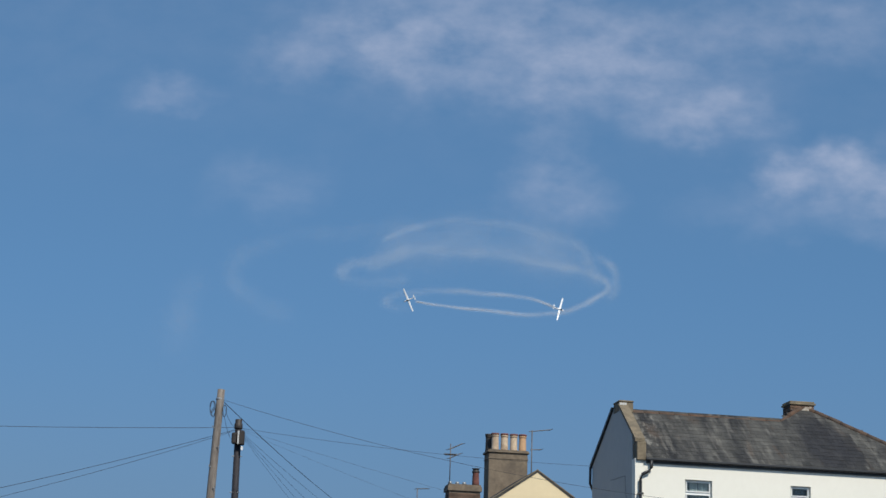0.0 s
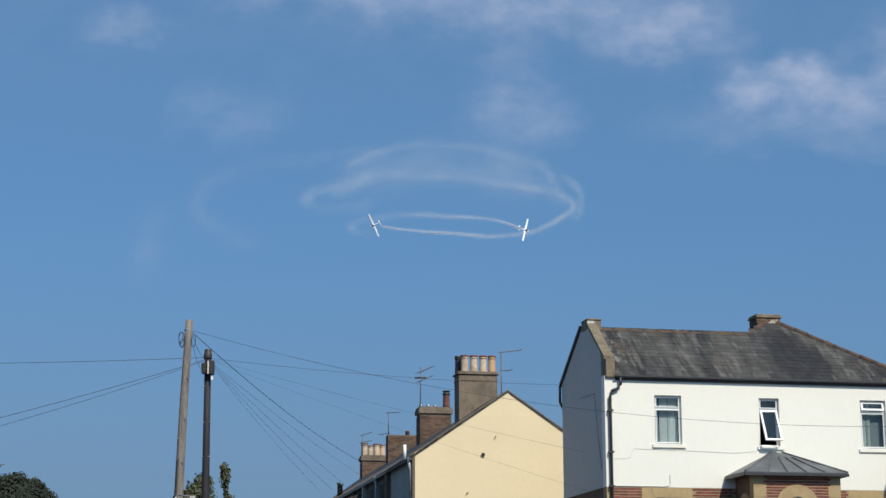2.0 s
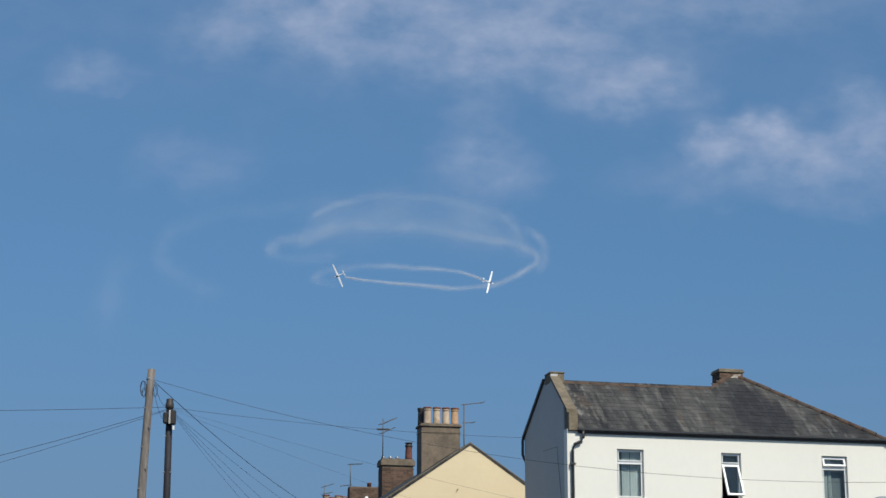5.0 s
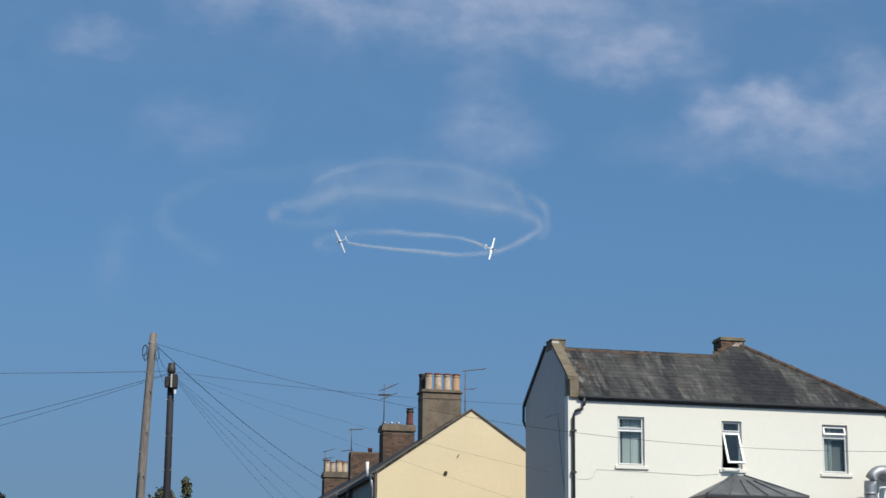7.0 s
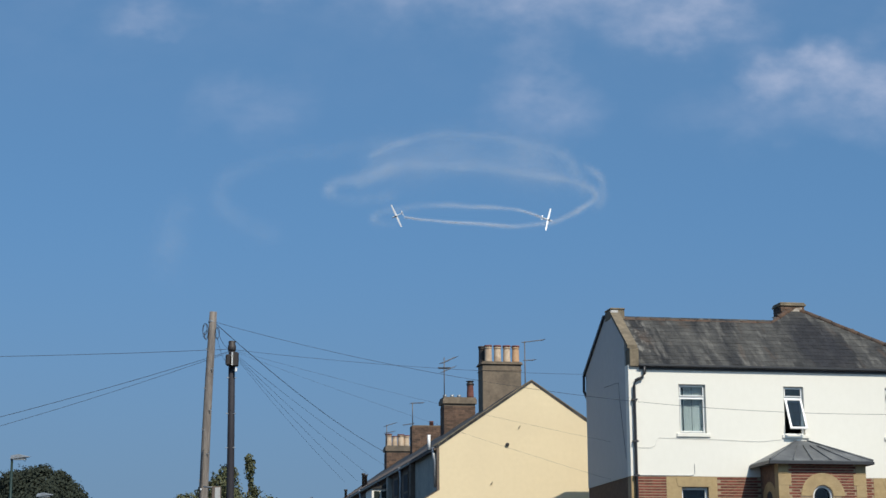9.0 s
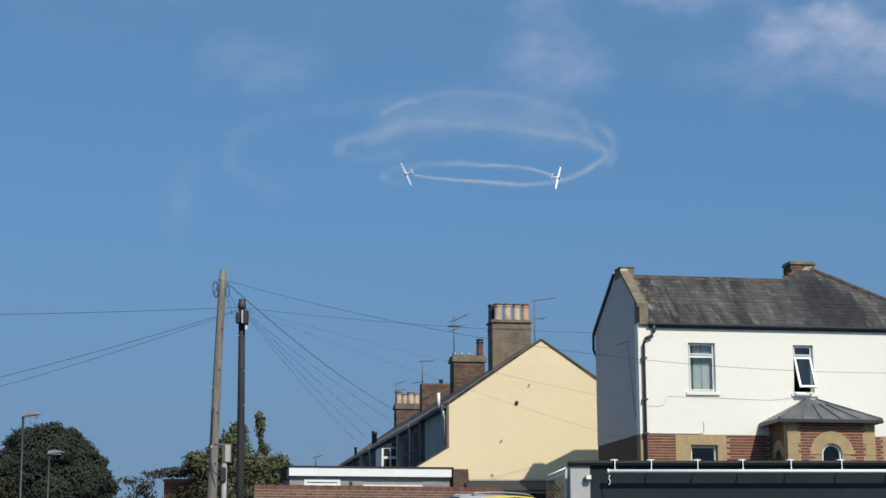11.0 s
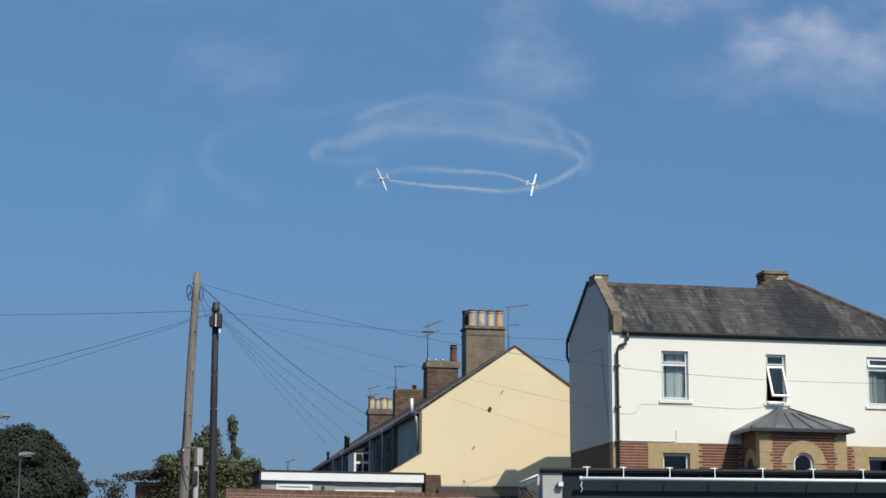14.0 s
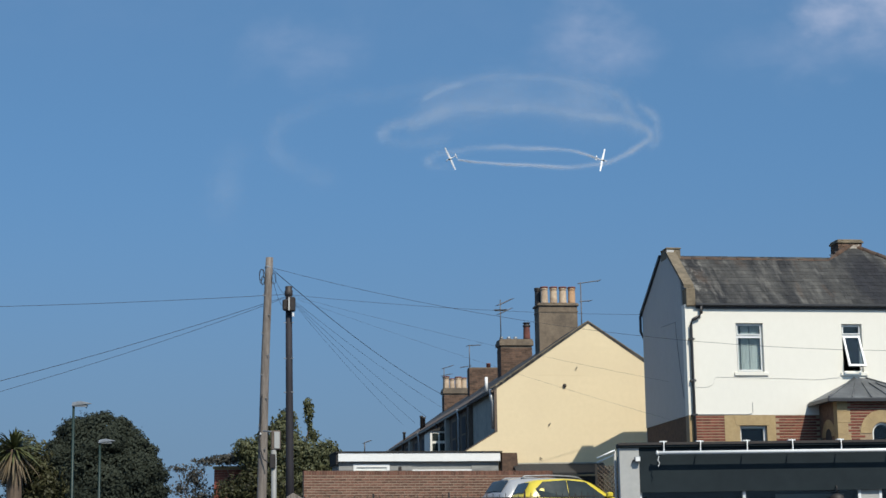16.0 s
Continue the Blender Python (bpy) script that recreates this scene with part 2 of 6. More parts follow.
M_SLATE = slate_material("slate", False)
M_SLATE_J = slate_material("slate_joined", True)
M_RIDGE = material("ridge_tile", (0.12, 0.064, 0.037), (0.062, 0.042, 0.031), 7, 0.9, 0.4, stain=(0.075, 0.06, 0.05), stain_scale=1.3, stain_mix=0.8, vary=0.12, world=True)
M_GUTTER = material("black_gutter", (0.025, 0.025, 0.028), (0.04, 0.04, 0.042), 8, 0.45, 0.05)
M_UPVC = material("white_upvc", (0.82, 0.82, 0.80), (0.76, 0.76, 0.74), 5, 0.35, 0.03)
M_GLASS = glass_material("pane_glass")
# near-black that puts the dimness behind openings into the colour
M_DARK = material("dim_room_shade", (0.03, 0.03, 0.035), (0.05, 0.05, 0.05), 2, 0.9, 0.0)
M_CURTAIN = material("net_curtain", (0.84, 0.85, 0.80), (0.72, 0.74, 0.70), 9, 0.95, 0.3, stretch=(5, 1, 0.1))
# grey-teal tone of sky mirrored in the panes, given as a colour
M_PANEGREY = material("pane_reflection", (0.20, 0.215, 0.205), (0.155, 0.17, 0.165), 5, 0.95, 0.1, stretch=(4, 1, 0.3))
M_LEAD = material("lead_roof", (0.105, 0.11, 0.115), (0.07, 0.075, 0.08), 5, 0.55, 0.2, stain=(0.20, 0.205, 0.205), stain_scale=1.5, stain_mix=0.6)
M_YELLOW = material("yellow_boarding", (0.745, 0.612, 0.395), (0.71, 0.582, 0.37), 7, 0.75, 0.04, stain=(0.665, 0.54, 0.35), stain_scale=0.5, stain_mix=0.5, vary=0.006)
M_CEMENT = material("cement_stack", (0.215, 0.165, 0.115), (0.13, 0.10, 0.072), 6, 0.9, 0.35, stain=(0.085, 0.07, 0.055), stain_scale=1.4, stain_mix=0.7)
M_STOCK = material("brown_brick", (0.145, 0.086, 0.055), (0.08, 0.05, 0.037), 9, 0.9, 0.3, vary=0.35, island=True)
M_FLAKE = material("flaking_cream_mortar", (0.56, 0.51, 0.43), (0.30, 0.25, 0.20), 9, 0.9, 0.4, stain=(0.22, 0.17, 0.13), stain_scale=5, stain_mix=0.8)
M_AERIAL = material("dull_aluminium", (0.15, 0.15, 0.155), (0.09, 0.09, 0.095), 9, 0.55, 0.05, metal=0.3)
M_POT = material("buff_pot", (0.60, 0.47, 0.34), (0.46, 0.34, 0.23), 9, 0.85, 0.2, stain=(0.24, 0.16, 0.11), stain_scale=3, stain_mix=0.6)
M_POT2 = material("orange_pot", (0.58, 0.36, 0.20), (0.44, 0.26, 0.145), 9, 0.85, 0.2, stain=(0.25, 0.15, 0.1), stain_scale=3, stain_mix=0.5)
M_POTRIM = material("pot_rim", (0.20, 0.07, 0.05), (0.10, 0.04, 0.035), 9, 0.85, 0.2)
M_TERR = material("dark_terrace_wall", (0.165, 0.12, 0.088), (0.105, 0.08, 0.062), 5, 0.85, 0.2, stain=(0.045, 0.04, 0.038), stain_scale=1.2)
M_GREYW = material("grey_plaster", (0.42, 0.40, 0.34), (0.32, 0.305, 0.26), 5, 0.85, 0.15, stain=(0.18, 0.18, 0.18), stain_scale=0.9)
M_WALLB = material("wall_brick", (0.185, 0.084, 0.056), (0.112, 0.055, 0.039), 11, 0.88, 0.3, vary=0.3)
M_WALLBJ = material("wall_brick_joined", (0.185, 0.084, 0.056), (0.112, 0.055, 0.039), 11, 0.88, 0.3, vary=0.3, island=True)
M_WMORTAR = material("wall_mortar", (0.33, 0.25, 0.185), (0.24, 0.18, 0.13), 18, 0.9, 0.3, stain=(0.16, 0.12, 0.09), stain_scale=1.0)
M_CLAD = material("grey_cladding", (0.285, 0.285, 0.272), (0.24, 0.24, 0.23), 5, 0.6, 0.05)
M_ANTHRA = material("anthracite_fascia", (0.014, 0.022, 0.0265), (0.011, 0.0175, 0.0215), 3, 0.7, 0.05, spec=0.2, stain=(0.02, 0.031, 0.035), stain_scale=0.5, stain_mix=0.5)
M_PIER = material("pale_grey_render", (0.43, 0.425, 0.40), (0.38, 0.376, 0.355), 6, 0.8, 0.1, stain=(0.38, 0.39, 0.4), stain_scale=0.9)
M_WOOD = material("weathered_pole", (0.27, 0.235, 0.205), (0.13, 0.11, 0.095), 8, 0.9, 0.5, stain=(0.09, 0.07, 0.06), stain_scale=1.6, stain_mix=0.7, stretch=(7, 7, 0.5))
M_BLACKP = material("creosoted_pole", (0.024, 0.0205, 0.026), (0.014, 0.0125, 0.0165), 8, 0.75, 0.3, stretch=(6, 6, 0.5))
M_CABLE = material("black_cable", (0.02, 0.02, 0.022), (0.03, 0.03, 0.032), 8, 0.6, 0.0)
M_METAL = material("galvanised", (0.40, 0.41, 0.41), (0.30, 0.31, 0.32), 9, 0.5, 0.08, metal=0.6)
M_GREEN = material("green_lamp_post", (0.010, 0.031, 0.025), (0.008, 0.024, 0.02), 6, 0.5, 0.05)
M_LEAF = material("tree_leaves", (0.12, 0.125, 0.06), (0.052, 0.058, 0.027), 3, 0.6, 0.0, vary=0.35, island=True, spec=0.25)
M_LEAFB = material("oak_leaves", (0.036, 0.043, 0.029), (0.023, 0.029, 0.020), 0.6, 0.85, 0.0, vary=0.1, island=True, spec=0.25)
M_LEAFD = material("dry_shrub_leaves", (0.085, 0.08, 0.07), (0.045, 0.045, 0.035), 3, 0.75, 0.0, vary=0.5, island=True, spec=0.25)
M_LEAFY = material("ivy_leaves", (0.052, 0.05, 0.02), (0.03, 0.032, 0.013), 3, 0.6, 0.0, vary=0.5, island=True, spec=0.25)
M_BARK = material("bark", (0.12, 0.085, 0.06), (0.07, 0.05, 0.035), 9, 0.9, 0.5, stretch=(4, 4, 0.7))
M_PALM = material("palm_leaves", (0.085, 0.09, 0.03), (0.045, 0.055, 0.02), 3, 0.6, 0.0, vary=0.4, island=True)
M_PALMD = material("dead_palm_leaves", (0.14, 0.105, 0.06), (0.085, 0.065, 0.04), 3, 0.8, 0.0, vary=0.3, island=True)
M_YCAR = material("yellow_car_paint", (0.66, 0.53, 0.06), (0.63, 0.505, 0.055), 2, 0.3, 0.0)
M_SCAR = material("silver_car_paint", (0.37, 0.38, 0.40), (0.35, 0.36, 0.38), 2, 0.25, 0.0, metal=0.15)
M_CARGLASS = material("tinted_car_glass", (0.02, 0.026, 0.024), (0.035, 0.042, 0.038), 2, 0.1, 0.0)
M_TYRE = material("tyre_rubber", (0.02, 0.02, 0.02), (0.03, 0.03, 0.03), 9, 0.85, 0.1)
M_REDL = material("red_lens", (0.35, 0.015, 0.02), (0.28, 0.01, 0.015), 4, 0.15, 0.0)
M_ASPH = material("asphalt", (0.05, 0.05, 0.052), (0.035, 0.035, 0.037), 14, 0.9, 0.3, stain=(0.07, 0.068, 0.062), stain_scale=0.15)
M_IRON = material("black_railing_paint", (0.02, 0.018, 0.018), (0.04, 0.03, 0.025), 8, 0.6, 0.1)
M_PLANE = material("white_aircraft_paint", (0.85, 0.85, 0.85), (0.82, 0.82, 0.82), 1, 0.3, 0.0)
M_THIN = material("thin_smoke", (0.88, 0.88, 0.88), (0.84, 0.84, 0.85), 0.1, 1.0, 0.0)
THIN = 0.13                            # share of light that a fleck of old smoke stops
M_THIN.node_tree.nodes["Principled BSDF"].inputs["Alpha"].default_value = THIN
M_TEAL = material("teal_sign", (0.02, 0.20, 0.24), (0.02, 0.17, 0.21), 4, 0.5, 0.0)
M_TIMBER = material("dark_timber", (0.032, 0.028, 0.026), (0.018, 0.016, 0.015), 8, 0.8, 0.2, stretch=(1, 1, 5))
M_FELT = material("roof_felt", (0.035, 0.034, 0.033), (0.024, 0.024, 0.024), 9, 0.9, 0.2)


# ---- mesh helpers ----
def part(name, bm, mat, parent=None, label="", m=None):
    """Links a bmesh as one mesh object under a thing or a part."""
    me = bpy.data.meshes.new(name)
    bm.normal_update()
    bm.to_mesh(me)
    bm.free()
    me.materials.append(mat)
    ob = new(name, me)
    if parent is not None:
        ob.parent = parent
    if m is not None:
        ob.matrix_basis = m
    return tagged(ob, label)


def thing(name, m, label, category, group="", kind=""):
    e = new(name)
    e.empty_display_size = 0.2
    e.matrix_basis = m
    return tagged(e, label, category, group, kind)


def box(bm, x0, x1, y0, y1, z0, z1, bevel=0.0):
    r = bmesh.ops.create_cube(bm, size=1.0)
    bmesh.ops.scale(bm, vec=(x1 - x0, y1 - y0, z1 - z0), verts=r["verts"])
    bmesh.ops.translate(bm, vec=((x0 + x1) / 2, (y0 + y1) / 2, (z0 + z1) / 2), verts=r["verts"])
    if bevel:
        es = list({e for v in r["verts"] for e in v.link_edges})
        bmesh.ops.bevel(bm, geom=es, offset=bevel, segments=1, affect="EDGES")
    return bm


def boxes(*specs, bevel=0.0):
    bm = bmesh.new()
    for s in specs:
        box(bm, *s, bevel=bevel)
    return bm


def prism(pts, y0, y1, bm=None):
    """A polygon of (x, z) points, drawn out from y0 to y1."""
    bm = bm or bmesh.new()
    a = [bm.verts.new((x, y0, z)) for x, z in pts]
    b = [bm.verts.new((x, y1, z)) for x, z in pts]
    n = len(pts)
    bm.faces.new(a)
    bm.faces.new(b[::-1])
    for i in range(n):
        j = (i + 1) % n
        bm.faces.new((a[j], a[i], b[i], b[j]))
    bmesh.ops.recalc_face_normals(bm, faces=bm.faces)
    return bm


def prism_x(pts, x0, x1, bm=None):
    """A polygon of (y, z) points, drawn out from x0 to x1."""
    bm = bm or bmesh.new()
    a = [bm.verts.new((x0, y, z)) for y, z in pts]
    b = [bm.verts.new((x1, y, z)) for y, z in pts]
    n = len(pts)
    bm.faces.new(a)
    bm.faces.new(b[::-1])
    for i in range(n):
        j = (i + 1) % n
        bm.faces.new((a[j], a[i], b[i], b[j]))
    bmesh.ops.recalc_face_normals(bm, faces=bm.faces)
    return bm


def solid(verts, faces, bm=None):
    bm = bm or bmesh.new()
    vs = [bm.verts.new(v) for v in verts]
    for f in faces:
        bm.faces.new([vs[i] for i in f])
    bmesh.ops.recalc_face_normals(bm, faces=bm.faces)
    return bm


def tube(pts, radii, n=8, bm=None):
    """A round bar along points; radii a number or one per point."""
    bm = bm or bmesh.new()
    pts = [Vector(p) for p in pts]
    if not hasattr(radii, "__len__"):
        radii = [radii] * len(pts)
    rings = []
    for i, p in enumerate(pts):
        d = (pts[min(i + 1, len(pts) - 1)] - pts[max(i - 1, 0)]).normalized()
        ref = Vector((0, 0, 1)) if abs(d.z) < 0.9 else Vector((1, 0, 0))
        u = d.cross(ref).normalized()
        v = d.cross(u)
        rings.append([bm.verts.new(p + (u * math.cos(2 * math.pi * k / n) + v * math.sin(2 * math.pi * k / n)) * radii[i]) for k in range(n)])
    for a, b in zip(rings, rings[1:]):
        for k in range(n):
            f = bm.faces.new((a[k], a[(k + 1) % n], b[(k + 1) % n], b[k]))
            f.smooth = n > 5
    bm.faces.new(rings[0])
    bm.faces.new(rings[-1][::-1])
    bmesh.ops.recalc_face_normals(bm, faces=bm.faces)
    return bm


def lathe(profile, n=16, bm=None, at=(0, 0, 0)):
    """A turned shape from (radius, z) pairs."""
    return tube([(at[0], at[1], at[2] + z) for r, z in profile], [r for r, z in profile], n, bm)


def holed_wall(x0, x1, z0, z1, holes, y0, y1):
    """A wall from x0 to x1 and z0 to z1, with thickness y0 to y1, and rectangular openings (hx0, hx1, hz0, hz1) through it."""
    xs = sorted({x0, x1, *(h[0] for h in holes), *(h[1] for h in holes)})
    zs = sorted({z0, z1, *(h[2] for h in holes), *(h[3] for h in holes)})
    nx, nz = len(xs) - 1, len(zs) - 1
    def full(i, j):
        if not (0 <= i < nx and 0 <= j < nz):
            return False
        cx, cz = (xs[i] + xs[i + 1]) / 2, (zs[j] + zs[j + 1]) / 2
        return not any(h[0] < cx < h[1] and h[2] < cz < h[3] for h in holes)
    bm = bmesh.new()
    vs = {}
    def v(i, j, k):
        if (i, j, k) not in vs:
            vs[i, j, k] = bm.verts.new((xs[i], (y0, y1)[k], zs[j]))
        return vs[i, j, k]
    for i in range(nx):
        for j in range(nz):
            if full(i, j):
                bm.faces.new((v(i, j, 0), v(i + 1, j, 0), v(i + 1, j + 1, 0), v(i, j + 1, 0)))
                bm.faces.new((v(i, j, 1), v(i, j + 1, 1), v(i + 1, j + 1, 1), v(i + 1, j, 1)))
                if not full(i - 1, j):
                    bm.faces.new((v(i, j, 0), v(i, j + 1, 0), v(i, j + 1, 1), v(i, j, 1)))
                if not full(i + 1, j):
                    bm.faces.new((v(i + 1, j, 0), v(i + 1, j, 1), v(i + 1, j + 1, 1), v(i + 1, j + 1, 0)))
                if not full(i, j - 1):
                    bm.faces.new((v(i, j, 0), v(i, j, 1), v(i + 1, j, 1), v(i + 1, j, 0)))
                if not full(i, j + 1):
                    bm.faces.new((v(i, j + 1, 0), v(i + 1, j + 1, 0), v(i + 1, j + 1, 1), v(i, j + 1, 1)))
    bmesh.ops.recalc_face_normals(bm, faces=bm.faces)
    return bm


def ring_frame(x0, x1, z0, z1, w, y0, y1, bm=None):
    """Four bars round an opening."""
    bm = bm or bmesh.new()
    box(bm, x0, x1, y0, y1, z0, z0 + w)
    box(bm, x0, x1, y0, y1, z1 - w, z1)
    box(bm, x0, x0 + w, y0, y1, z0 + w, z1 - w)
    box(bm, x1 - w, x1, y0, y1, z0 + w, z1 - w)
    return bm


def pieces(name, bm, mat, parent, places):
    """Pieces of a surface: objects of their own on one shared mesh."""
    me = bpy.data.meshes.new(name)
    bm.to_mesh(me)
    bm.free()
    me.materials.append(mat)
    for m in places:
        ob = new(name, me)
        ob.parent = parent
        ob.matrix_basis = m


def brick_mesh(l=0.215, h=0.065, d=0.10):
    """A brick with its front at y = 0 and its lower left corner at the origin, edges eased."""
    bm = boxes((0, l, 0, d, 0, h))
    es = [e for e in bm.edges if all(abs(v.co.y) < 1e-6 for v in e.verts)]
    bmesh.ops.bevel(bm, geom=es, offset=0.005, segments=1, affect="EDGES")
    return bm


def joined_boxes(name, specs, mat, parent, label="", kind=""):
    """Many small blocks in one mesh, straight from numbers."""
    v, f = [], []
    for x0, x1, y0, y1, z0, z1 in specs:
        k = len(v)
        v += [(x0, y0, z0), (x1, y0, z0), (x1, y1, z0), (x0, y1, z0), (x0, y0, z1), (x1, y0, z1), (x1, y1, z1), (x0, y1, z1)]
        f += [(k, k + 3, k + 2, k + 1), (k + 4, k + 5, k + 6, k + 7), (k, k + 1, k + 5, k + 4), (k + 1, k + 2, k + 6, k + 5), (k + 2, k + 3, k + 7, k + 6), (k + 3, k, k + 4, k + 7)]
    me = bpy.data.meshes.new(name)
    me.from_pydata(v, [], f)
    me.materials.append(mat)
    ob = new(name, me)
    ob.parent = parent
    return tagged(ob, label, kind=kind)


# ---- ground: one sheet, rising from the road to the houses ----
PROFILE = [(-4000, -1.0), (-60, -0.6), (0, 0.0), (25, 0.7), (44, 1.25), (46.7, 1.25), (47.1, 2.3), (48.5, 2.4), (120, 2.6), (4500, 3.0)]


def ground_z(y):
    for (a, za), (b, zb) in zip(PROFILE, PROFILE[1:]):
        if y <= b:
            return za + (zb - za) * (y - a) / (b - a)
    return PROFILE[-1][1]


def make_ground():
    bm = bmesh.new()
    xs = [-4000, -400, -60, -20, 0, 20, 60, 400, 4000]
    ys = sorted({p[0] for p in PROFILE} | {10, 35, 60, 80, 300, 1000})
    grid = [[bm.verts.new((x, y, ground_z(y))) for x in xs] for y in ys]
    for r0, r1 in zip(grid, grid[1:]):
        for i in range(len(xs) - 1):
            bm.faces.new((r0[i], r0[i + 1], r1[i + 1], r1[i]))
    g = part("ground", bm, M_ASPH)
    tagged(g, "grey asphalt ground rising towards the houses", "ground", kind="structure")


make_ground()


# ---- the white house ----
HB = 2.4
house = thing("house", pose(4.36, 47.8, HB, 0, 0, 11.5), "white rendered two-storey house with slate roof and brick ground floor", "house")
EAVE, BAND, END = 8.36 - HB, 5.42 - HB, 9.2
UP_WIN = [(1.38, 2.13, 6.56 - HB, 7.87 - HB), (4.33, 4.90, 6.56 - HB, 7.86 - HB), (7.25, 8.0, 6.54 - HB, 7.87 - HB)]
LOW_WIN = [(1.38, 2.12, 3.75 - HB, 5.14 - HB), (7.20, 8.05, 3.75 - HB, 5.13 - HB)]
part("wall", holed_wall(0.0, END, BAND, EAVE, UP_WIN, 0.0, 0.3), M_RENDER, house, "smooth white rendered upper wall")
part("wall", holed_wall(0.0, END, 0.0, BAND, LOW_WIN, 0.007, 0.3), M_MORTAR, house, "brick ground floor wall")
# gable wall: white render in reality, its shade is in the grey colour
part("wall", prism_x([(0.3, BAND), (4.25, BAND), (4.25, 8.68 - HB), (2.12, 9.96 - HB), (2.05, 10.1 - HB), (1.5, 10.1 - HB), (1.5, 9.90 - HB), (0.3, 9.02 - HB)], 0.0, 0.2), M_SIDE, house, "rendered gable wall, greyed for its shade")
part("wall", prism_x([(0.3, 0), (4.23, 0), (4.23, BAND), (0.3, BAND)], 0.02, 0.3), M_STOCK, house, "brown brick gable wall base")
# unseen rear walls; their left end is set for the yellow gable's shadow
part("wall", boxes((END - 0.3, END, 0.3, 5.2, 0, 8.2 - HB), (0.95, END - 0.3, 4.9, 5.2, 0, 8.2 - HB)), M_RENDER, house, "white rendered rear walls")
# invented corner out of view, slants the shadow cast on the yellow gable
part("wall", solid([(0.2, 4.25, 0), (0.95, 4.9, 0), (0.95, 5.2, 0), (0.02, 4.27, 0), (0.2, 4.25, 8.6 - HB), (0.95, 4.9, 8.2 - HB), (0.95, 5.2, 8.2 - HB), (0.02, 4.27, 8.6 - HB)], [(0, 1, 2, 3), (4, 7, 6, 5), (0, 4, 5, 1), (1, 5, 6, 2), (2, 6, 7, 3), (3, 7, 4, 0)]), M_SIDE, house, "unseen splayed rear corner, added to slant the gable shadow")
# floor and inner wall take the room's dimness as their colour
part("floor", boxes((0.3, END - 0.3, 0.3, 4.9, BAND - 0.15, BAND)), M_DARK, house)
part("partition", boxes((0.3, END - 0.3, 2.2, 2.3, 0, EAVE)), M_DARK, house, "inner wall, coloured near-black for the dim room")

# roof deck and slates
SL = 0.769
def roof_z(y):
    return 8.31 - HB + SL * (y + 0.1)
HX, HY = 5.87, 2.8                     # top of the hip
R_V = [(0.3, -0.1, roof_z(-0.1)), (END + 0.1, -0.1, roof_z(-0.1)), (HX, HY, roof_z(HY)), (4.85, 2.04, roof_z(2.04)), (0.3, 2.04, roof_z(2.04)),
       (END + 0.1, 5.2, 8.22 - HB), (4.85, 5.2, 8.22 - HB), (0.3, 4.3, 8.6 - HB)]
roof = part("roof", solid(R_V, [(0, 1, 2, 3, 4), (1, 5, 2), (5, 6, 3, 2), (6, 7, 4, 3), (0, 4, 7)]), M_SLATE_J, house, "weathered grey slate roof with pale streaks")
rng = random.Random(4)
tilt = math.degrees(math.atan(SL))
slate_places, slate_rest = [], []
row, s = 0, 0.0
while s < 3.58:
    y = -0.12 + s * math.cos(radians(tilt))
    z = roof_z(y) + 0.012
    x_hi = END + 0.05 - (END + 0.1 - HX) * (y + 0.2) / (HY + 0.1)
    x_lo = 0.31 if y < 1.95 else 4.92 + (y - 2.04) / (HY - 2.04) * (HX - 4.85)
    x = x_lo - (0.125 if row % 2 else 0.0)
    while x < x_hi - 0.1:
        m = Matrix.Translation((max(x, x_lo), y, z + rng.uniform(0, 0.006))) @ Euler((radians(tilt - 1.3 + rng.uniform(-0.3, 0.3)), 0, radians(rng.uniform(-0.5, 0.5)))).to_matrix().to_4x4()
        (slate_places if len(slate_places) < 300 else slate_rest).append(m)
        x += 0.252
    row, s = row + 1, s + 0.2
slate_bm = boxes((0, 0.25, 0, 0.26, 0, 0.006))
pieces("slate", slate_bm, M_SLATE, roof, slate_places)
v, f = [], []
for m in slate_rest:
    k = len(v)
    for c in [(0, 0, 0), (0.25, 0, 0), (0.25, 0.26, 0), (0, 0.26, 0), (0, 0, 0.006), (0.25, 0, 0.006), (0.25, 0.26, 0.006), (0, 0.26, 0.006)]:
        v.append(tuple(m @ Vector(c)))
    f += [(k + 4, k + 5, k + 6, k + 7), (k, k + 1, k + 5, k + 4), (k + 1, k + 2, k + 6, k + 5), (k + 3, k, k + 4, k + 7)]
me = bpy.data.meshes.new("slating")
me.from_pydata(v, [], f)
me.materials.append(M_SLATE_J)
ob = new("slating", me)
ob.parent = roof
tagged(ob, kind="stuff")


def ridge_run(a, b, parent, r=0.11, step=0.42, mat=M_RIDGE):
    a, b = Vector(a), Vector(b)
    n = max(1, round((b - a).length / step))
    for i in range(n):
        p, q = a.lerp(b, i / n), a.lerp(b, (i + 0.995) / n)
        j = Vector((0, 0, rng.uniform(-0.012, 0.012)))
        part("ridge_tile", tube([p + j, q + j], [r, r * 1.025], 8), mat, parent)


zr = roof_z(2.04)
ridge_run((0.4, 2.06, zr - 0.03), (2.6, 2.06, zr - 0.06), roof, 0.09)
ridge_run((2.6, 2.06, zr - 0.06), (4.85, 2.06, zr - 0.05), roof, 0.09)
ridge_run((4.85, 2.06, zr - 0.05), (HX - 0.03, HY, roof_z(HY)), roof, 0.085)
ridge_run((HX - 0.03, HY, roof_z(HY)), (END + 0.05, -0.1, roof_z(-0.1)), roof, 0.08)

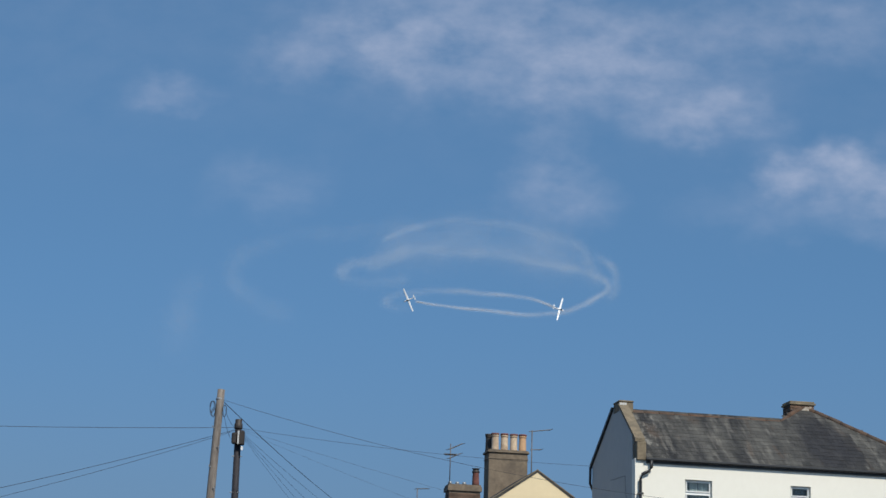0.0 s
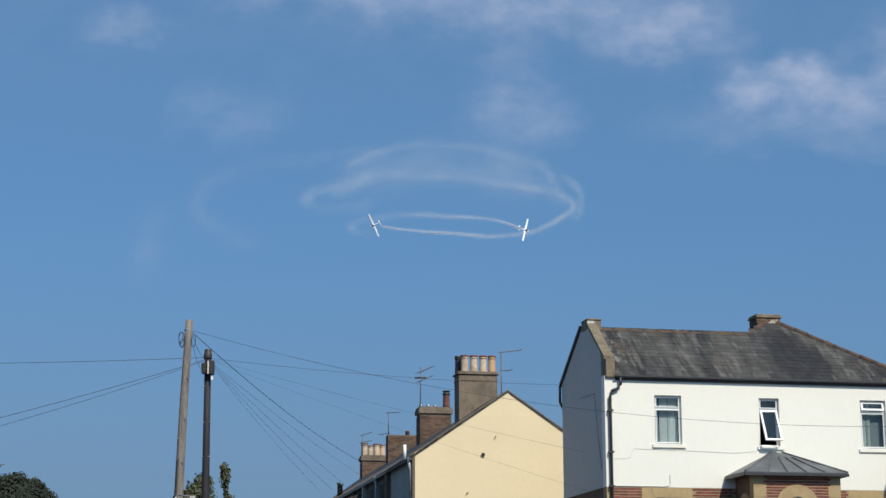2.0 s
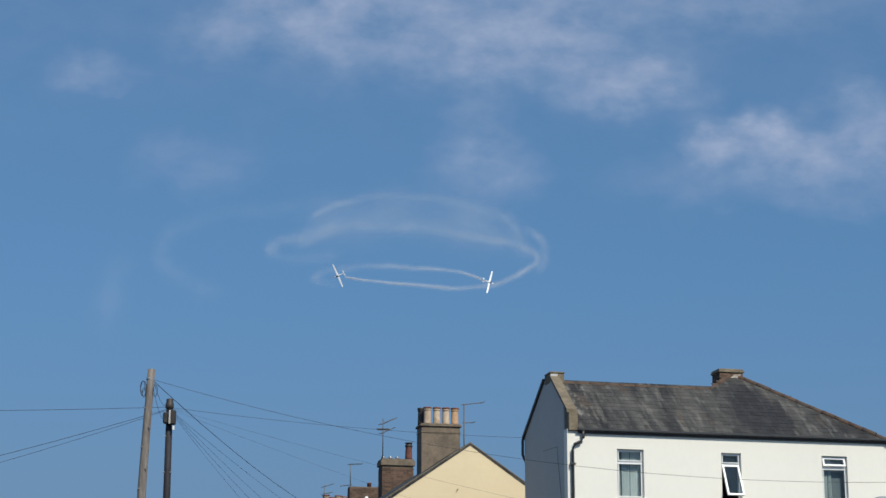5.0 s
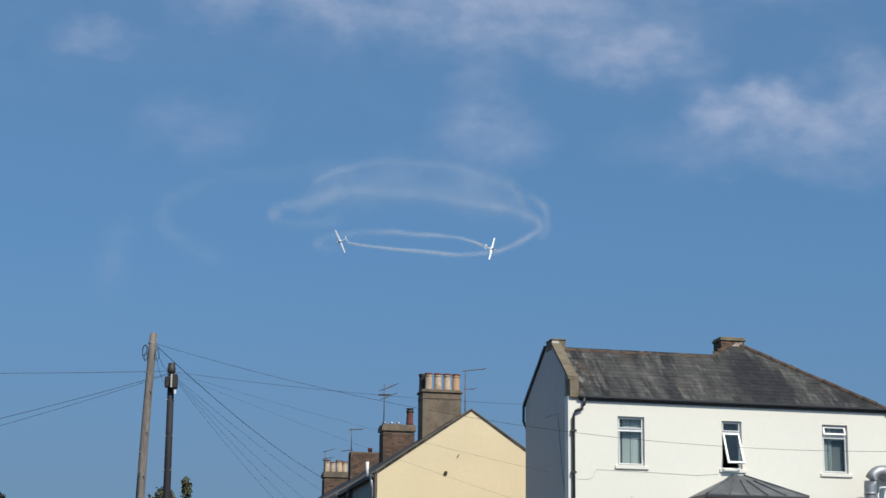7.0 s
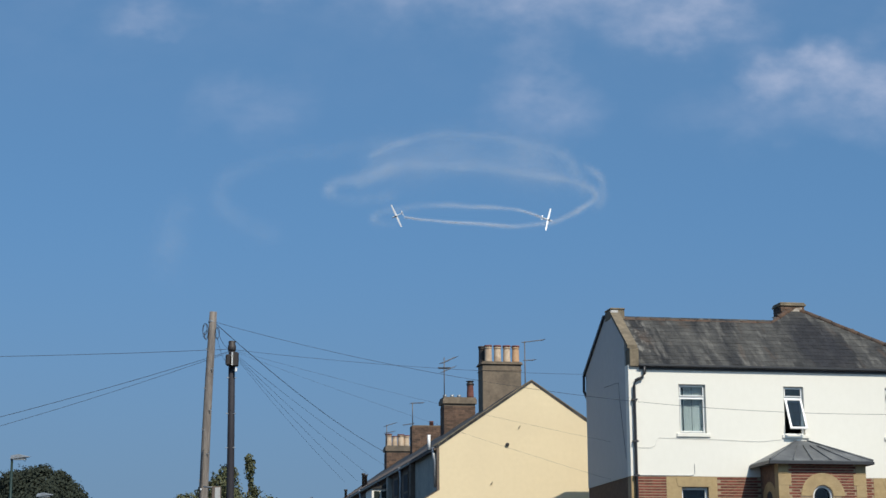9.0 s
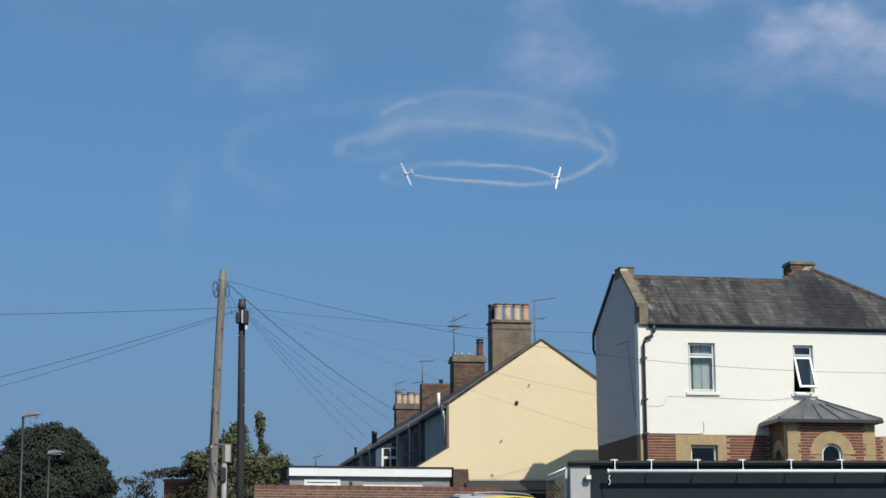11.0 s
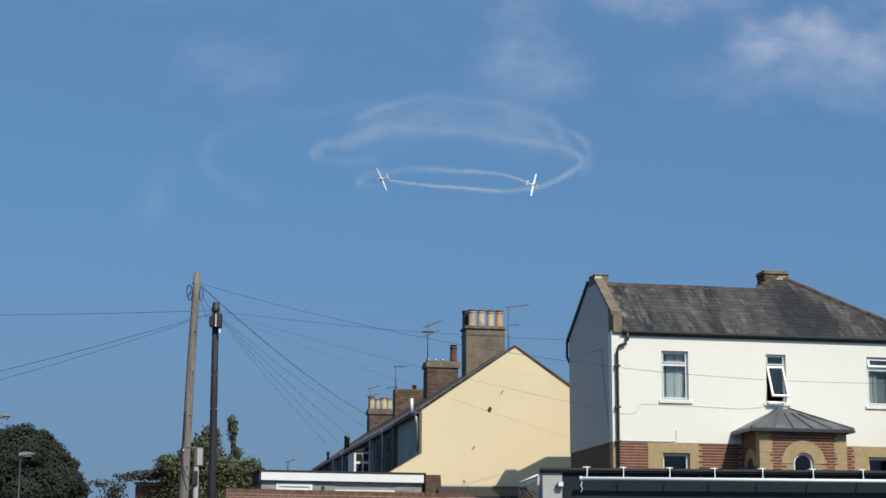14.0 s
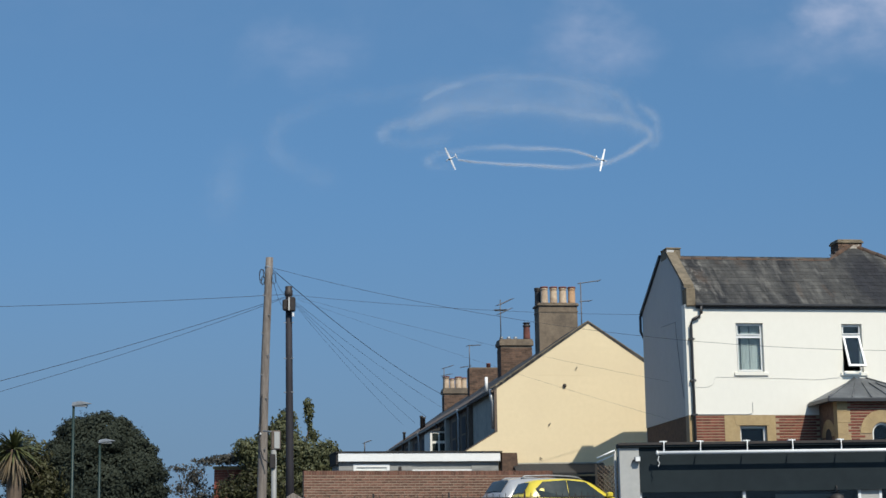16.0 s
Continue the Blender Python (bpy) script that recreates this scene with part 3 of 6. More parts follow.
# gable coping, kneeler and apex block
cp = bmesh.new()
n_c = 5
for i in range(n_c):
    y0, y1 = -0.06 + 1.62 * i / n_c, -0.06 + 1.62 * (i + 0.985) / n_c
    zz = lambda y: 8.80 - HB + (y + 0.06) * 0.735
    prism_x([(y0, zz(y0)), (y1, zz(y1)), (y1, zz(y1) + 0.09), (y0, zz(y0) + 0.09)], -0.02, 0.25, cp)
part("coping", cp, M_COPING, house, "lichen-stained stone coping")
part("parapet", prism_x([(0.02, 8.3 - HB), (1.6, 9.5 - HB), (1.6, 9.98 - HB), (0.02, 8.8 - HB)], 0.205, 0.30), M_COPING, house)
part("kneeler", boxes((0.03, 0.28, -0.08, 0.29, 8.31 - HB, 8.79 - HB), bevel=0.015), M_COPING, house, "weathered stone kneeler block")
part("apex_block", boxes((-0.008, 0.40, 1.52, 2.08, 9.85 - HB, 10.12 - HB), (-0.015, 0.41, 1.5, 2.09, 10.12 - HB, 10.17 - HB), bevel=0.015), M_COPING, house, "worn stone block at the gable top")
part("bargeboard", prism_x([(2.14, 9.97 - HB), (4.33, 8.64 - HB), (4.33, 8.74 - HB), (2.14, 10.06 - HB)], -0.06, 0.3), M_GUTTER, house, "black bargeboard")
part("downpipe", tube([(-0.05, 4.28, 8.66 - HB), (-0.05, 4.3, 8.2 - HB), (0.1, 4.34, 7.9 - HB)], 0.04), M_GUTTER, house, "short black rear pipe")
stack = part("chimney", boxes((5.42, 6.12, 2.66, 3.24, 9.4 - HB, 10.57 - HB), (5.38, 6.17, 2.61, 3.29, 10.57 - HB, 10.63 - HB), (5.40, 6.14, 2.64, 3.26, 10.63 - HB, 10.68 - HB), bevel=0.01), M_COPING, house, "low capped brick chimney with flaking white paint")
stack_bricks = []
for c in range(12):
    z = 9.66 - HB + 0.075 * c
    for k in range(4):
        x = 5.41 + 0.225 * k - (0.11 if c % 2 else 0.0)
        a, b = max(x, 5.412), min(x + 0.213, 6.124)
        if b - a > 0.03:
            stack_bricks.append((a, b, 2.646, 2.70, z, z + 0.063))
        y = 2.71 + 0.225 * k - (0.11 if c % 2 else 0.0)
        a, b = max(y, 2.705), min(y + 0.213, 3.23)
        if b - a > 0.03:
            stack_bricks.append((5.408, 5.46, a, b, z, z + 0.063))
joined_boxes("bricks", stack_bricks, M_STOCK, stack, "brown stock bricks", "stuff")
part("flaunching", prism([(5.50, 9.95 - HB), (5.74, 9.98 - HB), (5.98, 10.30 - HB), (6.04, 10.53 - HB), (5.86, 10.51 - HB), (5.66, 10.36 - HB), (5.56, 10.22 - HB)], 2.60, 2.643), M_FLAKE, stack, "flaking cream mortar patch")

# gutter and downpipe
gut = prism_x([(-0.14, 8.375 - HB), (-0.14, 8.33 - HB), (-0.115, 8.30 - HB), (-0.065, 8.30 - HB), (-0.045, 8.33 - HB), (-0.045, 8.375 - HB)], 0.27, END + 0.14)
part("gutter", gut, M_GUTTER, house, "black gutter")
part("fascia_board", boxes((0.3, END, -0.04, -0.004, 8.245 - HB, 8.34 - HB)), M_GUTTER, house)
part("downpipe", tube([(0.42, -0.10, 8.31 - HB), (0.42, -0.10, 8.12 - HB), (0.36, -0.08, 8.03 - HB), (0.18, -0.07, 7.94 - HB), (0.13, -0.07, 7.8 - HB), (0.13, -0.07, 0.02)], 0.042), M_GUTTER, house, "black downpipe with swan neck")
for z in (7.4, 6.3, 5.4):
    part("pipe_clip", boxes((0.06, 0.20, -0.12, 0.0, z - HB, z + 0.05 - HB)), M_GUTTER, house)


def upper_window(parent, x0, x1, z0, z1, transom, curtain, open_low=0.0, open_top=0.0):
    w = part("window", ring_frame(x0 + 0.004, x1 - 0.004, z0 + 0.004, z1 - 0.004, 0.038, 0.1, 0.17), M_UPVC, parent, "white framed window")
    zt = z0 + (z1 - z0) * transom
    part("transom", boxes((x0 + 0.042, x1 - 0.042, 0.1, 0.17, zt - 0.03, zt + 0.03)), M_UPVC, w)
    for lo, hi, op in ((z0 + 0.045, zt - 0.03, open_low), (zt + 0.03, z1 - 0.042, open_top)):
        h, bw = hi - lo, (0.05 if op else 0.022)
        m = Matrix.Translation((0, 0.1, hi)) @ Euler((radians(-op), 0, 0)).to_matrix().to_4x4()
        sash = part("sash", ring_frame(x0 + 0.044, x1 - 0.044, -h, 0, bw, -0.035, 0.015), M_UPVC, w, "", m)
        pane = part("pane", boxes((x0 + 0.044 + bw, x1 - 0.044 - bw, -0.012, -0.004, -h + bw, -bw)), M_GLASS, sash)
        pane.visible_shadow = False
    if curtain:
        bm = bmesh.new()
        n = 26
        for lo, hi in curtain:
            a, b = x0 + (x1 - x0) * lo, x0 + (x1 - x0) * hi
            prev = None
            for i in range(n + 1):
                x = a + (b - a) * i / n
                y = 0.215 + 0.018 * math.sin(i * 1.9) + 0.008 * math.sin(i * 0.7)
                cur = (bm.verts.new((x, y, z0 + 0.03)), bm.verts.new((x, y, z1 - 0.03)))
                if prev:
                    bm.faces.new((prev[0], cur[0], cur[1], prev[1]))
                prev = cur
        part("curtain", bm, M_CURTAIN, w, "pale net curtain")
    # added sheet whose grey imitates the sky's reflection in the panes
    part("reflection_sheet", boxes((x0 + 0.02, x1 - 0.02, 0.255, 0.262, zt + 0.02 if open_low else z0 + 0.02, z1 - 0.02)), M_PANEGREY, w, "grey sheet behind the glass, stands for reflected sky")
    part("sill", boxes((x0 - 0.09, x1 + 0.09, -0.045, 0.12, z0 - 0.10, z0 - 0.003), bevel=0.01), M_RENDER, parent, "white window sill")
    return w


upper_window(house, *UP_WIN[0], 0.74, ((0.07, 0.19), (0.25, 0.54), (0.57, 0.93)))
upper_window(house, *UP_WIN[1], 0.77, (), open_low=24)
upper_window(house, *UP_WIN[2], 0.76, ((0.1, 0.3), (0.34, 0.46)), open_top=16)
for x0, x1, z0, z1 in LOW_WIN:
    w = part("window", ring_frame(x0 + 0.004, x1 - 0.004, z0 + 0.004, z1 - 0.004, 0.06, 0.12, 0.18), M_UPVC, house, "white framed ground floor window")
    part("pane", boxes((x0 + 0.06, x1 - 0.06, 0.14, 0.15, z0 + 0.06, z1 - 0.06)), M_GLASS, w).visible_shadow = False

# stone dressings of the ground floor
part("quoin", boxes((0.005, 0.13, 0.0, 0.03, 0.05, BAND - 0.005)), M_STONE, house, "buff stone quoin")
for x0, x1, z0, z1 in LOW_WIN:
    part("surround", holed_wall(x0 - 0.42, x1 + 0.24, 0.05, BAND - 0.005, [(x0, x1, z0, z1)], -0.004, 0.029), M_STONE, house, "buff stone window surround")
    part("lintel", prism([(x0 - 0.1, z1 + 0.01), (x1 + 0.1, z1 + 0.01), (x1 + 0.16, BAND - 0.02), (x0 - 0.16, BAND - 0.02)], -0.012, -0.005), M_STONE, house)
house_bricks, porch_bricks = [], []
panels = [(0.14, 0.96), (2.37, 3.5), (6.05, 6.76), (8.30, 9.1)]
for c in range(17):
    z = BAND - 0.078 - 0.075 * c
    for a, b in panels:
        tooth = 0.09 if c % 2 else 0.0
        x = a + (0.0 if a < 1 else tooth)
        while x < b - (0.1 - tooth * 0.9):
            house_bricks.append((x, z))
            x += 0.225

# cables on the front
def wall_cable(pts, r=0.012):
    part("cable", tube(pts, r, 5), M_SIDE, house)


wall_cable([(0.2, -0.012, 6.16 - HB), (0.55, -0.012, 6.16 - HB), (0.68, -0.012, 6.22 - HB), (0.72, -0.012, 6.34 - HB), (0.78, -0.012, 6.43 - HB), (1.2, -0.012, 6.42 - HB), (2.3, -0.012, 6.40 - HB), (3.6, -0.012, 6.36 - HB), (4.2, -0.012, 6.42 - HB)], 0.0035)
wall_cable([(1.75, -0.012, 5.75 - HB), (1.75, -0.012, 5.52 - HB), (1.72, -0.012, 5.46 - HB), (1.6, -0.012, 5.44 - HB), (0.2, -0.012, 5.44 - HB)], 0.009)

part("cable", tube([(-0.012, 2.3, 8.05 - HB), (-0.012, 0.9, 8.0 - HB), (-0.012, 0.86, 7.7 - HB), (-0.012, 0.6, 6.7 - HB), (-0.012, 0.35, 5.9 - HB)], 0.005, 5), M_CABLE, house, "thin black cable on the gable")

# porch
PX0, PX1, PD = 3.58, 5.98, -1.3
AX, AZ, RI, RO = 4.78, 4.83 - HB, 0.27, 0.60
porch = part("porch", boxes((PX0, PX0 + 0.2, PD + 0.2, 0.0, 0, 5.7 - HB)), M_STOCK, house, "brick and stone entrance porch")
part("porch_side", boxes((PX1 - 0.2, PX1, PD + 0.2, 0.0, 0, 5.7 - HB)), M_STOCK, porch)
# front of the porch with an arched opening
bm = bmesh.new()
arc = [(AX + RI * math.cos(t), AZ + RI * math.sin(t)) for t in [math.pi * i / 14 for i in range(15)]]
z_low, z_top = 0.0, 5.7 - HB
left = [(PX0, z_low), (AX - RI, z_low)] + arc[::-1][0:8] + [(AX, z_top), (PX0, z_top)]
right = [(AX + RI, z_low), (PX1, z_low), (PX1, z_top), (AX, z_top)] + arc[0:8][::-1]
prism(left, PD + 0.005, PD + 0.2, bm)
prism(right, PD + 0.005, PD + 0.2, bm)
part("porch_front", bm, M_MORTAR, porch)
n_v = 11
for i in range(n_v):
    t0, t1 = math.pi * (i + 0.006) / n_v, math.pi * (i + 0.994) / n_v
    ts = [t0 + (t1 - t0) * k / 3 for k in range(4)]
    part("arch_stone", prism([(AX + RO * math.cos(t), AZ + RO * math.sin(t)) for t in ts] + [(AX + (RI + 0.02) * math.cos(t), AZ + (RI + 0.02) * math.sin(t)) for t in ts[::-1]], PD - 0.012, PD + 0.05), M_STONE, porch)
bm = bmesh.new()
ts = [math.pi * k / 16 for k in range(17)]
prism([(AX + (RI + 0.018) * math.cos(t), AZ + (RI + 0.018) * math.sin(t)) for t in ts] + [(AX + (RI - 0.045) * math.cos(t), AZ + (RI - 0.045) * math.sin(t)) for t in ts[::-1]], PD + 0.05, PD + 0.13, bm)
box(bm, AX - RI - 0.018, AX - RI + 0.045, PD + 0.05, PD + 0.13, 0.9, AZ)
box(bm, AX + RI - 0.045, AX + RI + 0.018, PD + 0.05, PD + 0.13, 0.9, AZ)
aw = part("arched_window", bm, M_UPVC, porch, "white arched window frame")
bm = prism([(AX + (RI - 0.04) * math.cos(t), AZ + (RI - 0.04) * math.sin(t)) for t in ts] + [(AX - RI + 0.04, 0.95), (AX + RI - 0.04, 0.95)], PD + 0.085, PD + 0.093)
part("pane", bm, M_GLASS, aw).visible_shadow = False
# dark sheet for the unlit inside of the porch
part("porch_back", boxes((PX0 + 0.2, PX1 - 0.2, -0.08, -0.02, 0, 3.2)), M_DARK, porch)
for a, b in ((PX0 - 0.012, PX0 + 0.27), (PX1 - 0.27, PX1 + 0.012)):
    for k in range(11):
        e = 0.07 if k % 2 else 0.0
        x0, x1 = (a, b + e) if a < 4 else (a - e, b)
        part("quoin", boxes((x0, x1, PD - 0.01, PD + 0.25, 0.3 * k + 0.004, min(0.3 * k + 0.299, 5.69 - HB)), bevel=0.003), M_STONE, porch)
for c in range(19):
    z = 5.62 - HB - 0.075 * c
    x = PX0 + 0.28 + (0.08 if c % 2 else 0.0)
    hi = PX1 - 0.28 - (0.08 if c % 2 else 0.0)
    while x < hi - 0.08:
        l = min(0.215, hi - x)
        cx, cz = x + l / 2, z + 0.03
        if (cx - AX) ** 2 + (cz - AZ) ** 2 > (RO - 0.02) ** 2 and not (cz < AZ and abs(cx - AX) < RO - 0.02):
            porch_bricks.append((x, z))
        x += 0.225
# porch roof: lead with rolls
ez, tz = 5.74 - HB, 6.40 - HB
RX0, RX1, RY = PX0 - 0.28, PX1 + 0.16, PD - 0.18
rv = [(RX0, RY, ez), (RX1, RY, ez), (RX1, -0.003, ez), (RX0, -0.003, ez), (4.62, -0.003, tz), (4.92, -0.003, tz), (RX0, RY, ez - 0.07), (RX1, RY, ez - 0.07), (RX1, -0.003, ez - 0.07), (RX0, -0.003, ez - 0.07)]
proof = part("porch_roof", solid(rv, [(0, 1, 5, 4), (1, 2, 5), (0, 4, 3), (0, 6, 7, 1), (1, 7, 8, 2), (3, 9, 6, 0), (6, 9, 8, 7), (2, 8, 9, 3, 4, 5)]), M_LEAD, porch, "grey lead porch roof with rolls")
for k in range(1, 5):
    u = k / 5
    p, q = Vector((RX0, RY, ez)).lerp(Vector((RX1, RY, ez)), 0.04 + 0.92 * u), Vector((4.62, 0, tz)).lerp(Vector((4.92, 0, tz)), u)
    part("lead_roll", tube([p + Vector((0, 0, 0.015)), p.lerp(q, 0.72) + Vector((0, 0, 0.015))], 0.022, 6), M_LEAD, proof)
for p, q in (((RX0, RY, ez), (4.62, 0, tz)), ((RX1, RY, ez), (4.92, 0, tz))):
    part("hip_roll", tube([Vector(p) + Vector((0, 0, 0.01)), Vector(p).lerp(Vector(q), 0.99) + Vector((0, 0, 0.01))], 0.028, 6), M_LEAD, proof)
part("eaves_board", boxes((RX0 - 0.02, RX1 + 0.02, RY - 0.03, RY - 0.003, ez - 0.10, ez - 0.025), (RX0 - 0.03, RX0 - 0.003, RY - 0.003, -0.01, ez - 0.10, ez - 0.025), (RX1 + 0.003, RX1 + 0.03, RY - 0.003, -0.01, ez - 0.10, ez - 0.025)), M_GUTTER, proof)
# side arch of the porch, in shade; a near-black sheet stands for its opening
for k in range(9):
    t0, t1 = math.pi * (k + 0.04) / 9, math.pi * (k + 0.96) / 9
    part("arch_stone", prism_x([(-0.62 + r * math.cos(t), 4.78 - HB + r * math.sin(t)) for r, t in ((0.46, t0), (0.46, t1), (0.22, t1), (0.22, t0))], PX0 - 0.012, PX0 + 0.02), M_STONE, porch)
part("side_opening_shade", prism_x([(-0.62 + 0.22 * math.cos(t), 4.78 - HB + 0.22 * math.sin(t)) for t in ts] + [(-0.84, 0.9), (-0.40, 0.9)], PX0 - 0.004, PX0 + 0.01), M_DARK, porch)


# ---- the terrace behind, with the yellow gable ----
TB = 2.45
TW, TE, TA = 5.86, 6.99 - TB, 8.97 - TB
TPOSE = pose(-0.82, 54.55, TB, 0, 0, 11)


def terraced_house(y0, y1, label, wall_mat, first=False):
    """One house of the row: gable-shaped body from y0 to y1, roof slabs and a gutter."""
    h = thing("terraced_house", TPOSE @ Matrix.Translation((0, y0, 0)), label, "house", "houses of the terrace")
    d = y1 - y0
    part("wall", prism([(0.05, 0), (TW - 0.05, 0), (TW - 0.05, TE), (TW / 2, TA - 0.06), (0.05, TE)], 0.02 if first else 0.0, d - 0.004), wall_mat, h)
    th = 0.1
    for sgn in (0, 1):
        e, r = (-0.05, TE - (0.15 if first else 0.2)), (TW / 2, TA - (0.08 if first else 0.11))
        pts = [e, r, (r[0], r[1] + th), (e[0], e[1] + th)]
        if sgn:
            pts = [(TW - x, z) for x, z in pts]
        part("roof", prism(pts, -0.012 if first else 0.0, d - 0.004), M_SLATE_J, h, "dark slate roof slope")
    part("gutter", boxes((-0.12, -0.052, 0.0, d - 0.02, TE - 0.19, TE - 0.13)), M_GREYW if not first else M_TERR, h, "old pale gutter")
    # tall sash windows in the shaded front
    for yy in () if first else (d * 0.3, d * 0.72):
        wv = part("window", boxes((0.01, 0.048, yy - 0.45, yy + 0.45, 2.9, 4.2)), M_CEMENT, h, "grey-brown sash window in shade")
        part("pane", boxes((0.0, 0.012, yy - 0.38, yy + 0.38, 2.97, 3.52), (0.0, 0.012, yy - 0.38, yy + 0.38, 3.58, 4.13)), M_DARK, wv)
    return h


lengths = [(0, 4.6), (4.6, 9.6), (9.6, 14.6), (14.6, 19.6), (19.6, 24.6), (24.6, 30.0)]
row_houses = []
for i, (a, b) in enumerate(lengths):
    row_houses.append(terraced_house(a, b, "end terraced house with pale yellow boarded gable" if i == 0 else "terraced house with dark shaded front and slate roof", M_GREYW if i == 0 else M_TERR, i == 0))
end_house = row_houses[0]

# gable verge, pipes, wing wall
part("verge", prism([(-0.14, TE - 0.09), (TW / 2, TA - 0.01), (TW / 2, TA + 0.022), (-0.14, TE - 0.06)], -0.018, 0.0), M_COPING, end_house, "weathered mortar verge")
part("verge", prism([(TW + 0.14, TE - 0.09), (TW / 2, TA - 0.01), (TW / 2, TA + 0.022), (TW + 0.14, TE - 0.06)], -0.02, 0.0), M_COPING, end_house)
part("wing_wall", prism([(-1.6, 0), (0.05, 0), (0.05, 5.62 - TB), (-0.93, 5.03 - TB), (-1.6, 4.62 - TB)], 0.0, 0.25), M_YELLOW, end_house, "sloping yellow wing wall")
part("wing_coping", prism([(0.05, 5.62 - TB), (-1.6, 4.62 - TB), (-1.6, 4.645 - TB), (0.05, 5.645 - TB)], -0.012, 0.28), M_TERR, end_house)
part("downpipe", tube([(-0.12, 0.12, TE - 0.1), (-0.1, 0.12, TE - 0.4), (-0.06, 0.12, TE - 0.5), (-0.06, 0.12, 5.7 - TB)], 0.05), M_METAL, end_house, "grey downpipe")
part("soil_vent_pipe", tube([(-0.2, 0.35, TE - 0.15), (-0.2, 0.35, TE + 0.30)], 0.048), M_UPVC, end_house, "white vent pipe")
part("corner_strip", boxes((-0.03, 0.05, -0.01, 0.02, 5.6 - TB, TE - 0.02)), M_TERR, end_house)
part("patch", lathe([(0.0, 0), (0.05, 0.0), (0.06, 0.02), (0.03, 0.035)], 8), M_IRON, end_house, "dark vent hole", pose(2.14, -0.03, 6.99 - TB, 90, 0, 0))
for x, z, a in ((2.52, 7.52, 55), (1.64, 5.82, 45), (1.36, 4.80, 150)):
    part("bracket", tube([(x - 0.04 * math.cos(radians(a)), -0.04, z - TB - 0.04 * math.sin(radians(a))), (x + 0.05 * math.cos(radians(a)), -0.04, z - TB + 0.05 * math.sin(radians(a)))], 0.012, 5), M_IRON, end_house)
# boards of the gable
bz, bstep = 1.4, 0.15
while bz < TA - 0.1:
    z0, z1 = bz, min(bz + bstep - 0.0004, TA - 0.02)
    def half(z):
        return TW / 2 if z <= TE else TW / 2 * max(0.0, (TA - z)) / (TA - TE)
    w0, w1 = half(z0), half(z1)
    c = TW / 2
    bm = solid([(c - w0, -0.0035, z0), (c + w0, -0.0035, z0), (c + w1, -0.003, z1), (c - w1, -0.003, z1), (c - w0, 0.018, z0), (c + w0, 0.018, z0), (c + w1, 0.018, z1), (c - w1, 0.018, z1)],
               [(0, 1, 2, 3), (4, 7, 6, 5), (0, 4, 5, 1), (2, 6, 7, 3), (0, 3, 7, 4), (1, 5, 6, 2)])
    part("board", bm, M_YELLOW, end_house)
    bz += bstep


def chimney_pot(parent, x, y, z, h, r, mat, rim=M_POTRIM):
    p = part("chimney_pot", lathe([(r * 1.02, 0), (r, 0.05), (r * 0.92, h * 0.75), (r * 0.9, h * 0.8), (r * 1.04, h * 0.82), (r * 1.04, h * 0.88), (r * 0.95, h * 0.9)], 12, at=(x, y, z)), mat, parent)
    part("pot_rim", lathe([(r * 1.0, h * 0.9), (r * 1.1, h * 0.91), (r * 1.1, h), (r * 0.8, h), (r * 0.8, h * 0.95)], 12, at=(x, y, z)), rim, p, "reddish pot rim")
    return p


def brick_stack(house_ob, x0, x1, y0, y1, z0, z1, mat_core, cap=True):
    """A chimney stack with oversailing courses; brickwork laid course by course."""
    core = [(x0 + 0.012, x1 - 0.012, y0 + 0.012, y1 - 0.012, z0, z1)]
    if cap:
        core += [(x0 - 0.05, x1 + 0.05, y0 - 0.05, y1 + 0.05, z1 - 0.24, z1 - 0.08), (x0 - 0.02, x1 + 0.02, y0 - 0.02, y1 + 0.02, z1 - 0.08, z1)]
    s = part("chimney", boxes(*core), mat_core, house_ob)
    specs = []
    z, c = z0, 0
    while z < z1 - (0.32 if cap else 0.06):
        x = x0 - (0.11 if c % 2 else 0)
        while x < x1 - 0.02:
            a, b = max(x, x0), min(x + 0.215, x1)
            if b - a > 0.03:
                specs.append((a, b, y0, y0 + 0.05, z, z + 0.065))
            x += 0.225
        y = y0 + 0.06
        while y < y1 - 0.02:
            specs.append((x0, x0 + 0.05, y, min(y + 0.215, y1), z, z + 0.065))
            y += 0.225
        z, c = z + 0.075, c + 1
    joined_boxes("bricks", specs, M_STOCK, s, "brown stock bricks", "stuff")
    return s


def roof_at(x):
    return TE + (TA - TE) * (1 - abs(x - TW / 2) / (TW / 2))


# stack on the end house: rendered, four buff pots and one dark one behind
A = part("chimney", boxes((2.18, 3.47, 3.76, 4.5, roof_at(2.2) - 0.2, 10.0 - TB), (2.13, 3.52, 3.71, 4.55, 10.0 - TB, 10.06 - TB), (2.16, 3.49, 3.74, 4.52, 10.06 - TB, 10.1 - TB), bevel=0.012), M_CEMENT, end_house)
tagged(A, "tall cement-rendered chimney with a row of buff pots")
part("band", boxes((2.165, 3.485, 3.745, 4.515, 9.80 - TB, 9.84 - TB)), M_CEMENT, A)
for i, x in enumerate((2.42, 2.73, 3.04, 3.34)):
    chimney_pot(A, x, 3.98, 10.1 - TB, 0.56, 0.125, M_POT if i < 3 else M_POT2)
chimney_pot(A, 2.27, 4.3, 10.1 - TB, 0.57, 0.11, M_IRON, M_IRON)
B = brick_stack(row_houses[2], 2.40, 3.58, 12.0 - 9.6, 12.8 - 9.6, roof_at(2.4) - 0.6, 9.98 - TB, M_CEMENT)
tagged(B, "brown brick chimney with a tall red pot")
